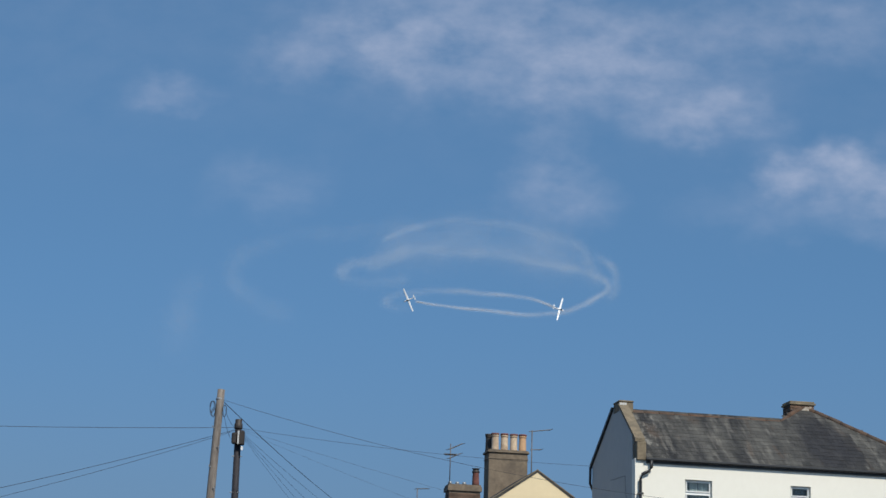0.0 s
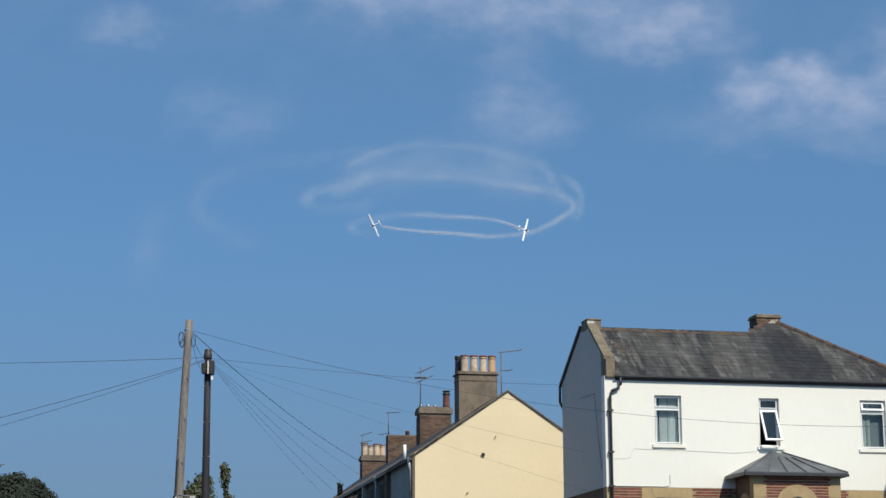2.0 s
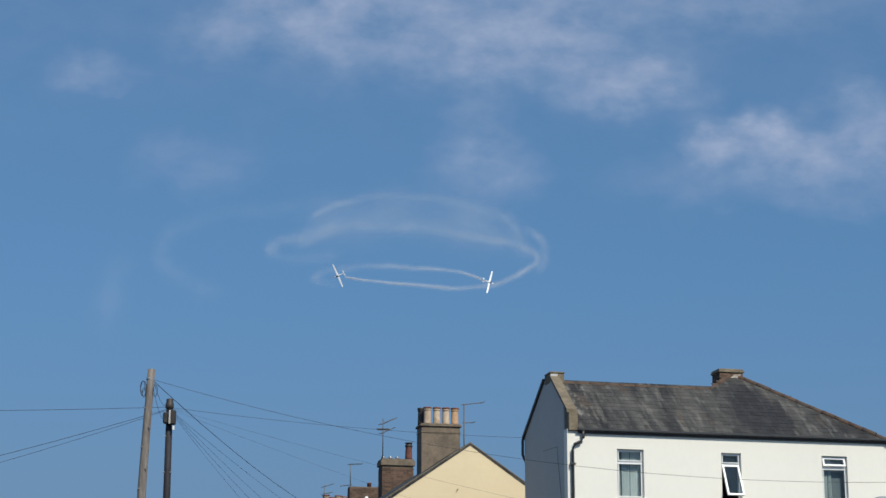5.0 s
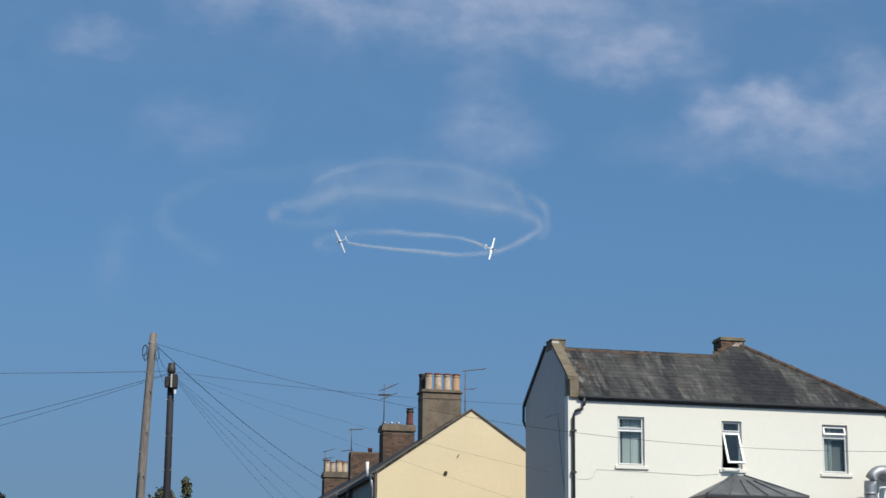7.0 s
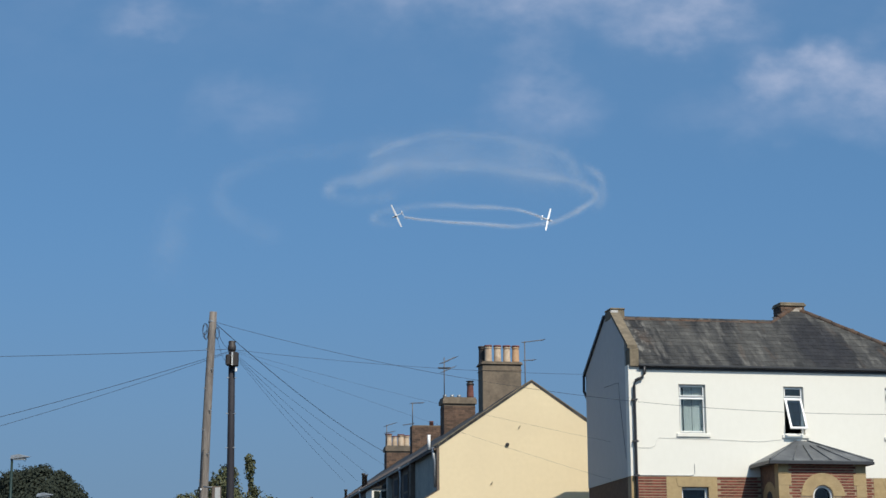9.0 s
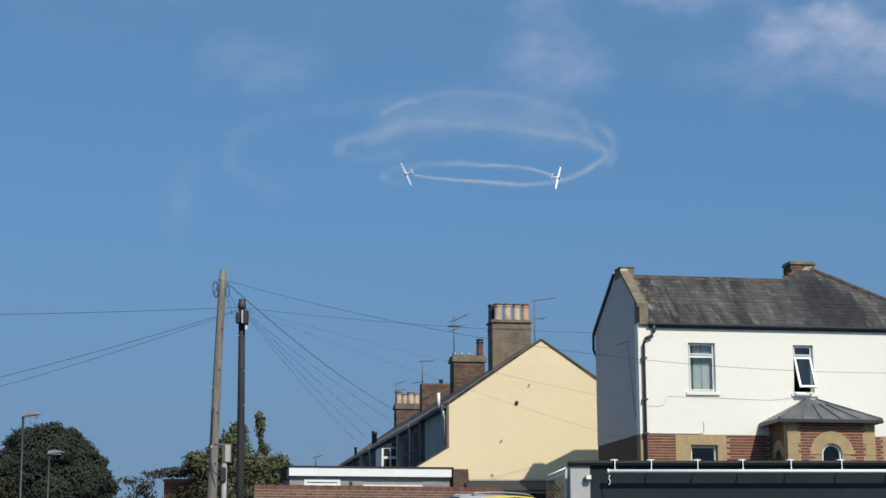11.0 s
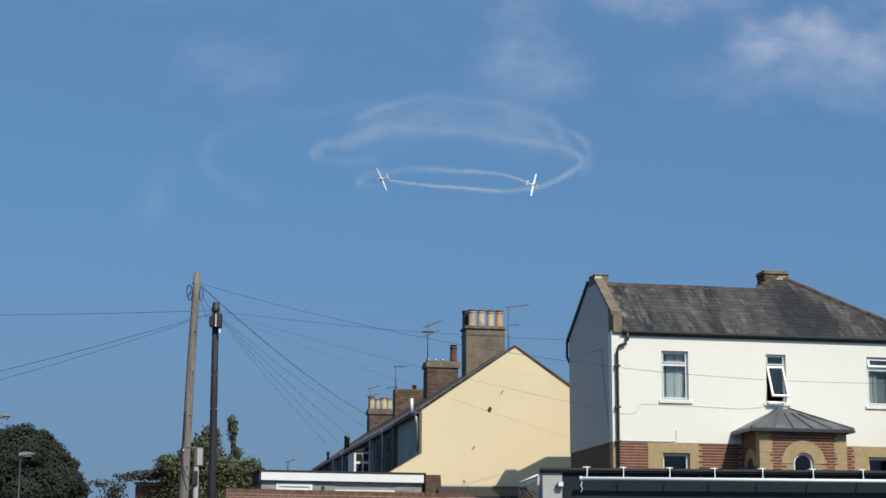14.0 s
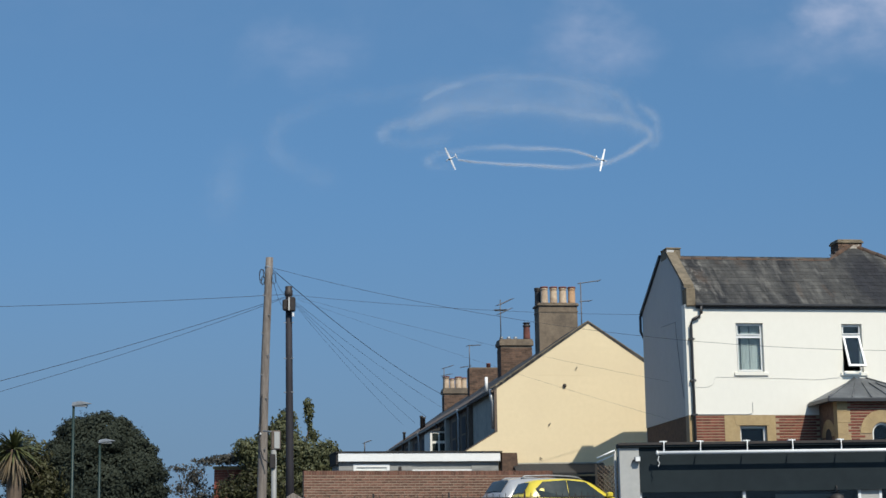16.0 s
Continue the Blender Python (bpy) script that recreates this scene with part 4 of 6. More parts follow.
pot = part("chimney_pot", lathe([(0.14, 0), (0.135, 0.1), (0.12, 0.46), (0.125, 0.48)], 12, at=(3.45, 2.7, 9.98 - TB)), M_POTRIM, B, "tall dark red pot")
part("pot_crown", lathe([(0.125, 0.48), (0.145, 0.50), (0.14, 0.56), (0.11, 0.58), (0.11, 0.62), (0.15, 0.63), (0.15, 0.65)], 12, at=(3.45, 2.7, 9.98 - TB)), M_IRON, pot, "black crown of the pot")
for x in (2.48, 2.76, 3.02):
    part("chimney_pot", lathe([(0.07, 0), (0.075, 0.1), (0.05, 0.12)], 10, at=(x, 2.7, 9.98 - TB)), M_METAL, B, "short capped pot")
Cc = brick_stack(row_houses[3], 2.35, 3.6, 19.0 - 14.6, 19.55 - 14.6, roof_at(2.4) - 0.8, 9.72 - TB, M_CEMENT, cap=False)
tagged(Cc, "broad brown brick chimney without pots")
part("chimney_pot", lathe([(0.09, 0), (0.085, 0.16), (0.1, 0.17), (0.09, 0.2)], 10, at=(3.2, 4.7, 9.72 - TB)), M_POTRIM, Cc, "short red pot")
Dd = brick_stack(row_houses[5], 2.42, 3.50, 26.5 - 24.6, 27.2 - 24.6, roof_at(2.4) - 1.0, 9.64 - TB, M_CEMENT)
tagged(Dd, "brown brick chimney with four pale pots")
for x, r, hh in ((2.56, 0.15, 0.56), (2.84, 0.12, 0.46), (3.12, 0.15, 0.54), (3.38, 0.13, 0.5)):
    chimney_pot(Dd, x, 2.2, 9.64 - TB, hh, r, M_POT)
for y0, x, zt in ((0.6, 0.62, 7.8), (1.4, 0.62, 7.92), (4.6, 0.3, 7.5)):
    part("flue", lathe([(0.055, 0), (0.055, zt - TB - roof_at(x) + 0.02), (0.075, zt - TB - roof_at(x) + 0.03), (0.075, zt - TB - roof_at(x) + 0.1)], 10, at=(x, y0, roof_at(x) - 0.1)), M_IRON, row_houses[4], "thin black flue")

# white oriel on the shaded front
oriel = part("oriel", boxes((-0.58, 0.04, 0.4, 1.9, 4.7 - TB, 6.42 - TB)), M_RENDER, row_houses[2], "white oriel bay on the terrace front")
part("oriel_roof", prism([(-0.64, 6.42 - TB), (0.05, 6.42 - TB), (0.05, 6.62 - TB)], 0.34, 1.96), M_SLATE_J, oriel)
for x0 in (-0.50, -0.24):
    for z0 in (5.72, 6.08):
        part("pane", boxes((x0, x0 + 0.2, 0.385, 0.398, z0 - TB, z0 + 0.26 - TB)), M_CARGLASS, oriel)
# darker dividing pilasters and shed roofs along the row
for i, hh in enumerate(row_houses[1:], 1):
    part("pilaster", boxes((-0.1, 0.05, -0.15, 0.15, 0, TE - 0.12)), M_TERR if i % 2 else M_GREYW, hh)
    part("downpipe", tube([(-0.1, 2.2, TE - 0.1), (-0.06, 2.2, TE - 0.35), (-0.06, 2.2, 0.02)], 0.045), M_METAL if i % 2 else M_IRON, hh)


# ---- garden outbuilding ----
BB = 2.4
bung = thing("outbuilding", pose(-5.41, 53.09, BB, 0, 0, 14), "flat-roofed grey boarded outbuilding with white fascia", "outbuilding")
BW = [(0.43, 1.51, 3.6 - BB, 4.63 - BB), (2.19, 3.98, 3.6 - BB, 4.47 - BB)]
part("wall", holed_wall(0.0, 4.8, 0, 4.72 - BB, BW, 0.06, 0.18), M_CLAD, bung)
part("wall", boxes((-0.02, 0.06, 0.18, 1.3, 0, 4.72 - BB), (4.74, 4.82, 0.18, 1.3, 0, 4.72 - BB), (0.06, 4.74, 1.2, 1.3, 0, 4.72 - BB)), M_CLAD, bung)
z = 0.1
while z < 4.6 - BB:
    for a, b in ((0.0, 0.43), (1.51, 2.19), (3.98, 4.8)) if z > 1.05 else ((0.0, 4.8),):
        part("board", boxes((a + 0.002, b - 0.002, 0.04, 0.06, z, z + 0.142)), M_CLAD, bung)
    z += 0.15
part("fascia", boxes((-0.03, 4.84, -0.08, -0.05, 4.70 - BB, 4.95 - BB), bevel=0.006), M_UPVC, bung, "bright white fascia board")
part("soffit", boxes((-0.03, 4.84, -0.05, 0.06, 4.70 - BB, 4.73 - BB)), M_UPVC, bung)
part("roof", boxes((-0.1, 4.9, -0.1, 1.4, 4.952 - BB, 5.0 - BB)), M_FELT, bung, "dark felt flat roof")
part("gable_side", prism_x([(-0.05, 4.62 - BB), (1.3, 4.62 - BB), (1.3, 5.0 - BB), (-0.05, 4.94 - BB)], -0.09, -0.04), M_TIMBER, bung)
for i, (x0, x1, z0, z1) in enumerate(BW):
    w = part("window", ring_frame(x0 + 0.003, x1 - 0.003, z0, z1 - 0.003, 0.09 if i == 0 else 0.05, 0.02, 0.12), M_UPVC, bung, "white framed window")
    if i:
        part("mullion", boxes(((x0 + x1) / 2 - 0.04, (x0 + x1) / 2 + 0.04, 0.02, 0.12, z0, z1 - 0.05)), M_UPVC, w)
    part("blind", boxes((x0 + 0.092, x1 - 0.092, 0.052, 0.062, z0, z1 - 0.1)), M_CURTAIN, w, "lowered pale blind")
    part("pane", boxes((x0 + 0.09, x1 - 0.09, 0.07, 0.078, z0, z1 - 0.09)), M_GLASS, w).visible_shadow = False
part("wall_lamp", boxes((1.78, 1.86, -0.02, 0.04, 4.38 - BB, 4.56 - BB), bevel=0.01), M_IRON, bung, "small black wall lamp")
part("side_block", prism([(4.9, 0), (5.5, 0), (5.36, 4.95 - BB), (4.9, 4.95 - BB)], -0.05, 0.7), M_STOCK, bung, "brown brick end block")

# ---- garden brick wall (bricks are laid at the end of the file) ----
WB = 2.4
garden_wall = thing("garden_wall", pose(-6.2, 51.06, WB, 0, 0, 18), "red-brown brick garden wall with soldier course top", "wall")
WLEN, WH = 7.4, 4.35 - WB
part("core", boxes((0.01, WLEN - 0.01, 0.005, 0.215, 0, WH - 0.135)), M_WMORTAR, garden_wall, "mortar core")
part("cap_bed", boxes((0.01, WLEN - 0.01, 0.012, 0.215, WH - 0.135, WH - 0.012)), M_WMORTAR, garden_wall)

# ---- dark shed and trellis behind the cars ----
shed = thing("shed", pose(-0.1, 53.55, 2.4, 0, 0, 6), "low dark timber shed against the yellow gable", "shed")
part("body", boxes((0.0, 2.45, 0.0, 0.75, 0, 1.79)), M_TIMBER, shed)
for k in range(16):
    part("board", boxes((0.005 + 0.153 * k, 0.15 + 0.153 * k, -0.02, 0.0, 0.02, 1.77)), M_TIMBER, shed)
part("roof", prism_x([(-0.18, 1.83), (0.95, 2.15), (0.95, 2.21), (-0.18, 1.89)], -0.12, 2.6), M_FELT, shed, "black felt shed roof")
part("capping", boxes((-0.12, 2.6, 0.90, 0.97, 2.21, 2.25)), M_GREYW, shed)
trellis = thing("trellis", pose(2.0, 50.7, ground_z(50.7), 0, 0, 5), "weathered brown diamond garden trellis panel", "trellis")
for k in range(-9, 10):
    for sgn in (1, -1):
        x = 0.45 + k * 0.12
        a, b = (x - 0.95, 0.0), (x + 0.95, 1.9)
        t0, t1 = max(0, (0 - a[0]) / 1.9), min(1, (0.9 - a[0]) / 1.9)
        if t1 - t0 < 0.05:
            continue
        p, q = [(a[0] + 1.9 * t, 1.9 * t if sgn > 0 else 1.9 - 1.9 * t) for t in (t0, t1)]
        part("lath", tube([(p[0], 0.012 * sgn, p[1]), (q[0], 0.012 * sgn, q[1])], 0.014, 4), M_TERR, trellis)
for x in (0.0, 0.9):
    part("post", boxes((x - 0.03, x + 0.03, -0.03, 0.03, 0, 1.95)), M_TIMBER, trellis)


# ---- the shop in front ----
SB = 1.25
shop = thing("shop", pose(2.33, 44.6, SB, 0, 0, 5), "single-storey flat-roofed shop with anthracite fascia", "shop")
F0, F1, FT = 3.32 - SB, 4.38 - SB, 4.49 - SB
part("pier", boxes((0.0, 0.485, -0.02, 0.3, 0, F1), bevel=0.006), M_PIER, shop, "pale grey rendered pier")
part("side_wall", boxes((0.285, 0.485, 0.3, 1.9, 0, F1 - 0.01)), M_PIER, shop)
part("fascia", boxes((0.49, 12.0, 0.0, 0.3, F0, F1)), M_ANTHRA, shop, "wide anthracite fascia panel")
part("fascia_lip", boxes((0.5, 12.0, -0.03, -0.003, F0 - 0.03, F0 + 0.05)), M_ANTHRA, shop)
part("capping", boxes((-0.03, 12.0, -0.09, 0.31, F1 + 0.003, FT), bevel=0.01), M_ANTHRA, shop, "dark parapet capping")
part("capping_lip", boxes((-0.03, 12.0, -0.12, -0.093, FT - 0.05, FT + 0.01)), M_IRON, shop)
part("roof", boxes((0.2, 12.0, 0.37, 1.9, F1 - 0.2, F1 - 0.1)), M_FELT, shop)
# shop interior: dimness behind the glass given as near-black colour
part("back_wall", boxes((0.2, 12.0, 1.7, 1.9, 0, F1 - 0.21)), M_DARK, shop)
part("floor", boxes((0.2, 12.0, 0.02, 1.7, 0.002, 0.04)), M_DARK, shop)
rail = part("awning_rail", tube([(0.91, -0.30, 4.23 - SB), (12.0, -0.30, 4.23 - SB)], 0.044, 10), M_UPVC, shop, "long white awning rail")
part("end_cap", lathe([(0.06, 0), (0.06, 0.03), (0.03, 0.05)], 10), M_UPVC, rail, "", pose(0.91, -0.30, 4.23 - SB, 0, -90, 0))
part("cord", tube([(0.93, -0.3, 4.15 - SB), (0.9, -0.3, 4.05 - SB), (0.94, -0.3, 3.98 - SB), (0.9, -0.3, 3.9 - SB)], 0.012, 5), M_UPVC, rail)
for x in (1.08, 1.98, 3.13, 4.25, 5.45, 6.72, 7.98, 9.2, 10.4):
    part("bracket", tube([(x, 0.05, FT + 0.02), (x, -0.12, FT + 0.035), (x, -0.2, FT + 0.0), (x - 0.02, -0.27, 4.32 - SB), (x - 0.03, -0.30, 4.22 - SB)], 0.018, 6, boxes((x - 0.085, x + 0.085, -0.14, 0.02, FT + 0.012, FT + 0.04))), M_UPVC, rail, "white cranked bracket")
lampb = part("flood_light", boxes((0.36, 0.50, -0.17, -0.06, 4.03 - SB, 4.16 - SB), bevel=0.012), M_METAL, shop, "small grey flood light on the pier")
part("lens", boxes((0.375, 0.485, -0.176, -0.171, 4.045 - SB, 4.145 - SB)), M_UPVC, lampb)
part("bracket", tube([(0.33, -0.02, 4.06 - SB), (0.33, -0.12, 4.06 - SB), (0.37, -0.12, 4.08 - SB)], 0.02, 6), M_IRON, lampb)
# glazing: posts, panes and solid panels below the fascia
posts = [0.5, 3.05, 5.9, 6.42, 6.98, 7.6, 8.35, 9.1, 10.4, 11.9]
for x in posts:
    part("post", boxes((x - 0.035, x + 0.035, 0.05, 0.15, 0.1, F0 - 0.003)), M_UPVC, shop, "white glazing post")
part("stall_riser", boxes((0.52, 11.9, 0.04, 0.16, 0.0, 0.1)), M_ANTHRA, shop)
for a, b in zip(posts, posts[1:]):
    if abs(a - 5.9) < 0.01:
        part("panel", boxes((a + 0.035, b - 0.035, 0.07, 0.12, 0.1, F0 - 0.003)), M_PIER, shop, "pale solid panel")
        continue
    part("pane", boxes((a + 0.035, b - 0.035, 0.09, 0.1, 0.1, F0 - 0.003)), M_GLASS, shop).visible_shadow = False
part("blind", boxes((3.9, 5.6, 0.4, 0.42, 1.2, F0 - 0.1)), M_CLAD, shop, "grey display panel behind the glass")
part("sign_board", boxes((8.42, 9.03, 0.2, 0.23, 0.9, F0 - 0.05)), M_TEAL, shop, "teal poster behind the glass")
part("lantern", lathe([(0.03, 0.28), (0.16, 0.22), (0.18, 0.1), (0.16, 0.02), (0.05, 0.0)], 12, at=(5.3, -0.12, F0 - 0.4)), M_IRON, shop, "round black hanging lantern")
part("lantern_arm", tube([(5.3, -0.12, F0 - 0.12), (5.3, -0.12, F0 + 0.06), (5.3, 0.0, F0 + 0.06)], 0.015, 6), M_IRON, shop)
awn = thing("side_awning", pose(2.16, 45.2, ground_z(45.2), 0, 0, 0), "small folded white awning arm on a post", "awning")
part("arm", tube([(-0.35, 0, 2.93), (0.1, 0, 3.12)], 0.022, 6, tube([(-0.35, 0.1, 2.83), (0.1, 0.1, 3.02)], 0.022, 6)), M_UPVC, awn)
part("post", tube([(0.1, 0.05, 0), (0.1, 0.05, 3.1)], 0.03, 8), M_PIER, awn)


# ---- steel flue on the house front ----
flue = thing("kitchen_flue", pose(4.36, 47.8, HB, 0, 0, 11.5) @ Matrix.Translation((8.22, -0.8, 0)), "bent shiny steel kitchen flue pipe", "flue pipe")
fp = [(0, 0, 0), (0, 0, 3.7)] + [(0.34 - 0.34 * math.cos(radians(a)), 0, 3.75 + 0.40 * math.sin(radians(a))) for a in range(0, 91, 15)] + [(0.8, 0, 4.15), (0.8, 0.85, 4.15)]
part("duct", tube(fp, 0.165, 16), M_METAL, flue, "ribbed steel duct")
for z in (1.2, 2.4, 3.5):
    part("band", lathe([(0.172, 0), (0.18, 0.02), (0.18, 0.05), (0.172, 0.07)], 16, at=(0, 0, z)), M_METAL, flue)
part("small_pipe", tube([(0.24, 0.05, 0), (0.24, 0.05, 3.55), (0.32, 0.05, 3.72), (0.75, 0.05, 3.75)], 0.03, 8), M_UPVC, flue, "thin white pipe")
part("bracket", boxes((-0.05, 0.05, 0.16, 0.82, 3.0, 3.06)), M_METAL, flue)


# ---- poles, boxes and cables ----
def wood_pole():
    base = ground_z(46.0)
    p = thing("utility_pole", pose(-6.74, 46.0, base), "leaning weathered timber utility pole", "utility pole")
    pts, rad = [], []
    for i in range(15):
        t = i / 14
        pts.append((0.27 * t + 0.012 * math.sin(7 * t), 0.01 * math.sin(5 * t), (9.56 - base) * t))
        rad.append(0.135 - 0.04 * t)
    part("shaft", tube(pts, rad, 12), M_WOOD, p, "split grey timber shaft")
    for k, z in enumerate((8.55, 8.05, 7.55, 7.0, 6.5, 5.9, 5.2, 4.6)):
        x = 0.27 * (z - base) / (9.56 - base)
        part("step", tube([(x - 0.02, -0.05, z - base), (x + (0.1 if k % 2 else -0.1), -0.15, z - base), (x + (0.1 if k % 2 else -0.1), -0.15, z - base + 0.05)], 0.012, 5), M_METAL, p, "steel climbing step")
    part("band", lathe([(0.104, 0), (0.108, 0.01), (0.108, 0.05), (0.104, 0.06)], 12, at=(0.26, 0, 9.28 - base)), M_METAL, p)
    for j, (dx, dz, r) in enumerate(((-0.16, 9.05, 0.13), (-0.18, 9.1, 0.1), (-0.14, 8.95, 0.08), (0.14, 9.0, 0.1))):
        loop = [(0.26 + dx + r * 0.55 * math.cos(2 * math.pi * k / 14), -0.08, dz - base + r * 1.5 * math.sin(2 * math.pi * k / 14)) for k in range(15)]
        part("cable_loop", tube(loop, 0.009, 5), M_CABLE, p)
    part("cable_run", tube([(0.11, -0.13, 6.0 - base), (0.08, -0.15, 5.3 - base), (0.05, -0.16, 4.9 - base), (0.07, -0.16, 4.6 - base), (0.16, -0.2, 4.35 - base), (0.30, -0.3, 4.25 - base)], 0.016, 6), M_CABLE, p, "dark cable run to the box")
    part("clip", boxes((0.05, 0.09, -0.17, -0.12, 4.98 - base, 5.02 - base)), M_UPVC, p)


def black_pole():
    base = ground_z(47.5)
    p = thing("utility_pole", pose(-6.12, 47.5, base), "dark creosoted utility pole with black terminal boxes", "utility pole")
    part("shaft", tube([(-0.04 * t, 0, (9.03 - base) * t) for t in (0, 0.3, 0.6, 1)], [0.115, 0.105, 0.095, 0.085], 12), M_BLACKP, p, "black timber shaft")
    part("cap", lathe([(0.1, 0), (0.11, 0.02), (0.11, 0.14), (0.09, 0.16), (0.095, 0.24), (0.08, 0.26)], 12, at=(-0.04, 0, 8.78 - base)), M_IRON, p, "ribbed black pole cap")
    b = part("terminal_box", boxes((-0.02, 0.16, -0.24, -0.09, 8.33 - base, 8.72 - base), bevel=0.03), M_IRON, p, "black cable terminal box")
    part("terminal_box", boxes((-0.18, -0.04, -0.22, -0.08, 8.36 - base, 8.66 - base), bevel=0.03), M_IRON, p, "black cable terminal box")
    part("edge_trim", ring_frame(-0.012, 0.02, 8.36 - base, 8.70 - base, 0.012, -0.252, -0.24), M_UPVC, b, "pale metal trim")
    part("tag", boxes((0.08, 0.13, -0.20, -0.15, 8.2 - base, 8.30 - base)), M_UPVC, p, "small white tag")
    for z in (8.05, 7.1, 6.2):
        part("step", tube([(-0.16, -0.06, z - base), (0.1, -0.06, z - base)], 0.012, 5), M_METAL, p)


def cable(a, b, sag, r, n=22):
    a, b = Vector(a), Vector(b)
    c = thing("overhead_cable", Matrix.Translation(a), "thin black overhead telephone cable", "cable", "cables from the poles")
    pts = [(b - a) * (i / n) - Vector((0, 0, sag * 4 * (i / n) * (1 - i / n))) for i in range(n + 1)]
    part("strand", tube(pts, r * 0.55, 5), M_CABLE, c)


wood_pole()
black_pole()
CABLES = [
    ((-6.42, 46, 9.3), (13.36, 44.0, 6.58), 0.82, 0.0085),
    ((-6.1, 47.45, 8.8), (3.52, 52.0, 8.7), 0.12, 0.008),
    ((-6.1, 47.45, 8.78), (3.97, 49.3, 6.47), 0.1, 0.0045),
    ((-6.1, 47.45, 8.75), (3.96, 49.3, 5.44), 0.1, 0.004),
    ((-6.42, 46, 9.28), (-3.59, 80.2, 9.3), 0.25, 0.016),
    ((-6.08, 47.45, 8.7), (-3.15, 72.0, 7.92), 0.12, 0.0075),
    ((-6.08, 47.45, 8.68), (-3.40, 64.0, 6.9), 0.1, 0.007),
    ((-6.08, 47.45, 8.66), (-3.57, 60.0, 6.36), 0.1, 0.0065),
    ((-6.08, 47.45, 8.64), (-3.85, 58.0, 6.16), 0.1, 0.006),
    ((-6.15, 47.45, 8.82), (-17.01, 42.0, 7.85), 0.08, 0.011),
    ((-6.15, 47.45, 8.78), (-13.51, 36.0, 4.70), 0.12, 0.011),
    ((-6.15, 47.45, 8.76), (-13.49, 36.0, 4.42), 0.15, 0.009),
    ((-6.4, 46, 9.27), (-6.12, 47.42, 8.85), 0.25, 0.009),
    ((-6.42, 46, 9.22), (-6.12, 47.42, 8.6), 0.45, 0.008),
]
for a, b, sag, r in CABLES:
    cable(a, b, sag, r)

gb = ground_z(44.0)
gpole = thing("meter_post", pose(-6.07, 44.0, gb), "grey steel post with a small pale-lidded box", "post")
part("post", tube([(0, 0, 0), (0, 0, 4.45 - gb)], 0.066, 10), M_CLAD, gpole)
sb = part("box", boxes((-0.06, 0.16, -0.06, 0.10, 4.45 - gb, 4.92 - gb), bevel=0.015), M_TERR, gpole, "brown box with a pale lid")
part("lid", boxes((0.02, 0.15, -0.075, -0.061, 4.48 - gb, 4.89 - gb), bevel=0.005), M_PIER, sb)
part("arm", tube([(-0.05, 0.02, 4.90 - gb), (-0.3, 0.3, 4.94 - gb)], 0.02, 6), M_METAL, gpole)
part("cable_joint", boxes((-0.09, 0.05, -0.12, -0.04, 4.0 - gb, 4.35 - gb), bevel=0.02), M_IRON, gpole, "black cable joint")

pier_b = ground_z(45.0)
gp = thing("gate_pier", pose(-6.42, 45.0, pier_b), "low brick gate pier with a stone cap", "gate pier")
part("shaft", boxes((-0.02, 0.42, -0.02, 0.42, 0, 3.10 - pier_b)), M_STOCK, gp)
part("cap", boxes((-0.07, 0.47, -0.07, 0.47, 3.10 - pier_b, 3.18 - pier_b), (-0.03, 0.43, -0.03, 0.43, 3.18 - pier_b, 3.22 - pier_b), bevel=0.015), M_COPING, gp, "pale stone cap")
gt = thing("timber_gate", pose(-6.0, 45.9, ground_z(45.9), 0, 0, 35), "weathered timber gate with a sloping top", "gate")
for k in range(7):
    t = 3.50 - ground_z(45.9) - 0.05 * abs(k - 2)
    part("board", prism([(0.1 * k, 0), (0.1 * k + 0.094, 0), (0.1 * k + 0.094, t - (0.05 if k > 1 else -0.05)), (0.1 * k, t)], 0, 0.03), M_WOOD, gt)
part("rail", boxes((0, 0.7, 0.03, 0.07, 1.7, 1.8)), M_WOOD, gt)

# ---- railing in front of the cars ----
fy = 48.2
fz = ground_z(fy)
for i, x0 in enumerate((-6.0, -4.0, -2.0, 0.0)):
    fence = thing("railing", pose(x0, fy, fz), "black iron railing panel with thin bars", "railing", "railing panels")
    part("post", boxes((-0.025, 0.025, -0.025, 0.025, 0, 1.16)), M_IRON, fence)
    part("rail", boxes((0.026, 1.974, -0.012, 0.012, 0.98, 1.01)), M_IRON, fence)
    part("rail", boxes((0.026, 1.974, -0.012, 0.012, 0.1, 0.13)), M_IRON, fence)
    for k in range(1, 12):
        part("bar", tube([(2.0 * k / 12, 0, 0.06), (2.0 * k / 12, 0, 1.09 + (0.03 if k % 2 else 0))], 0.009, 5), M_IRON, fence)
    if i == 3:
        for k in range(5):
            s = 0.25 + 0.35 * k
            sp = [(s + 0.1 * (1 - q / 16) * math.cos(q * 0.8), 0, 0.75 + 0.13 * (1 - q / 16) * math.sin(q * 0.8)) for q in range(15)]
            part("scroll", tube(sp, 0.012, 5), M_IRON, fence, "scrolled ironwork")


# ---- cars ----
def lerp_table(tab, x):
    for (a, *va), (b, *vb) in zip(tab, tab[1:]):
        if x <= b:
            t = (x - a) / (b - a)
            return [p + (q - p) * t for p, q in zip(va, vb)]
    return tab[-1][1:]


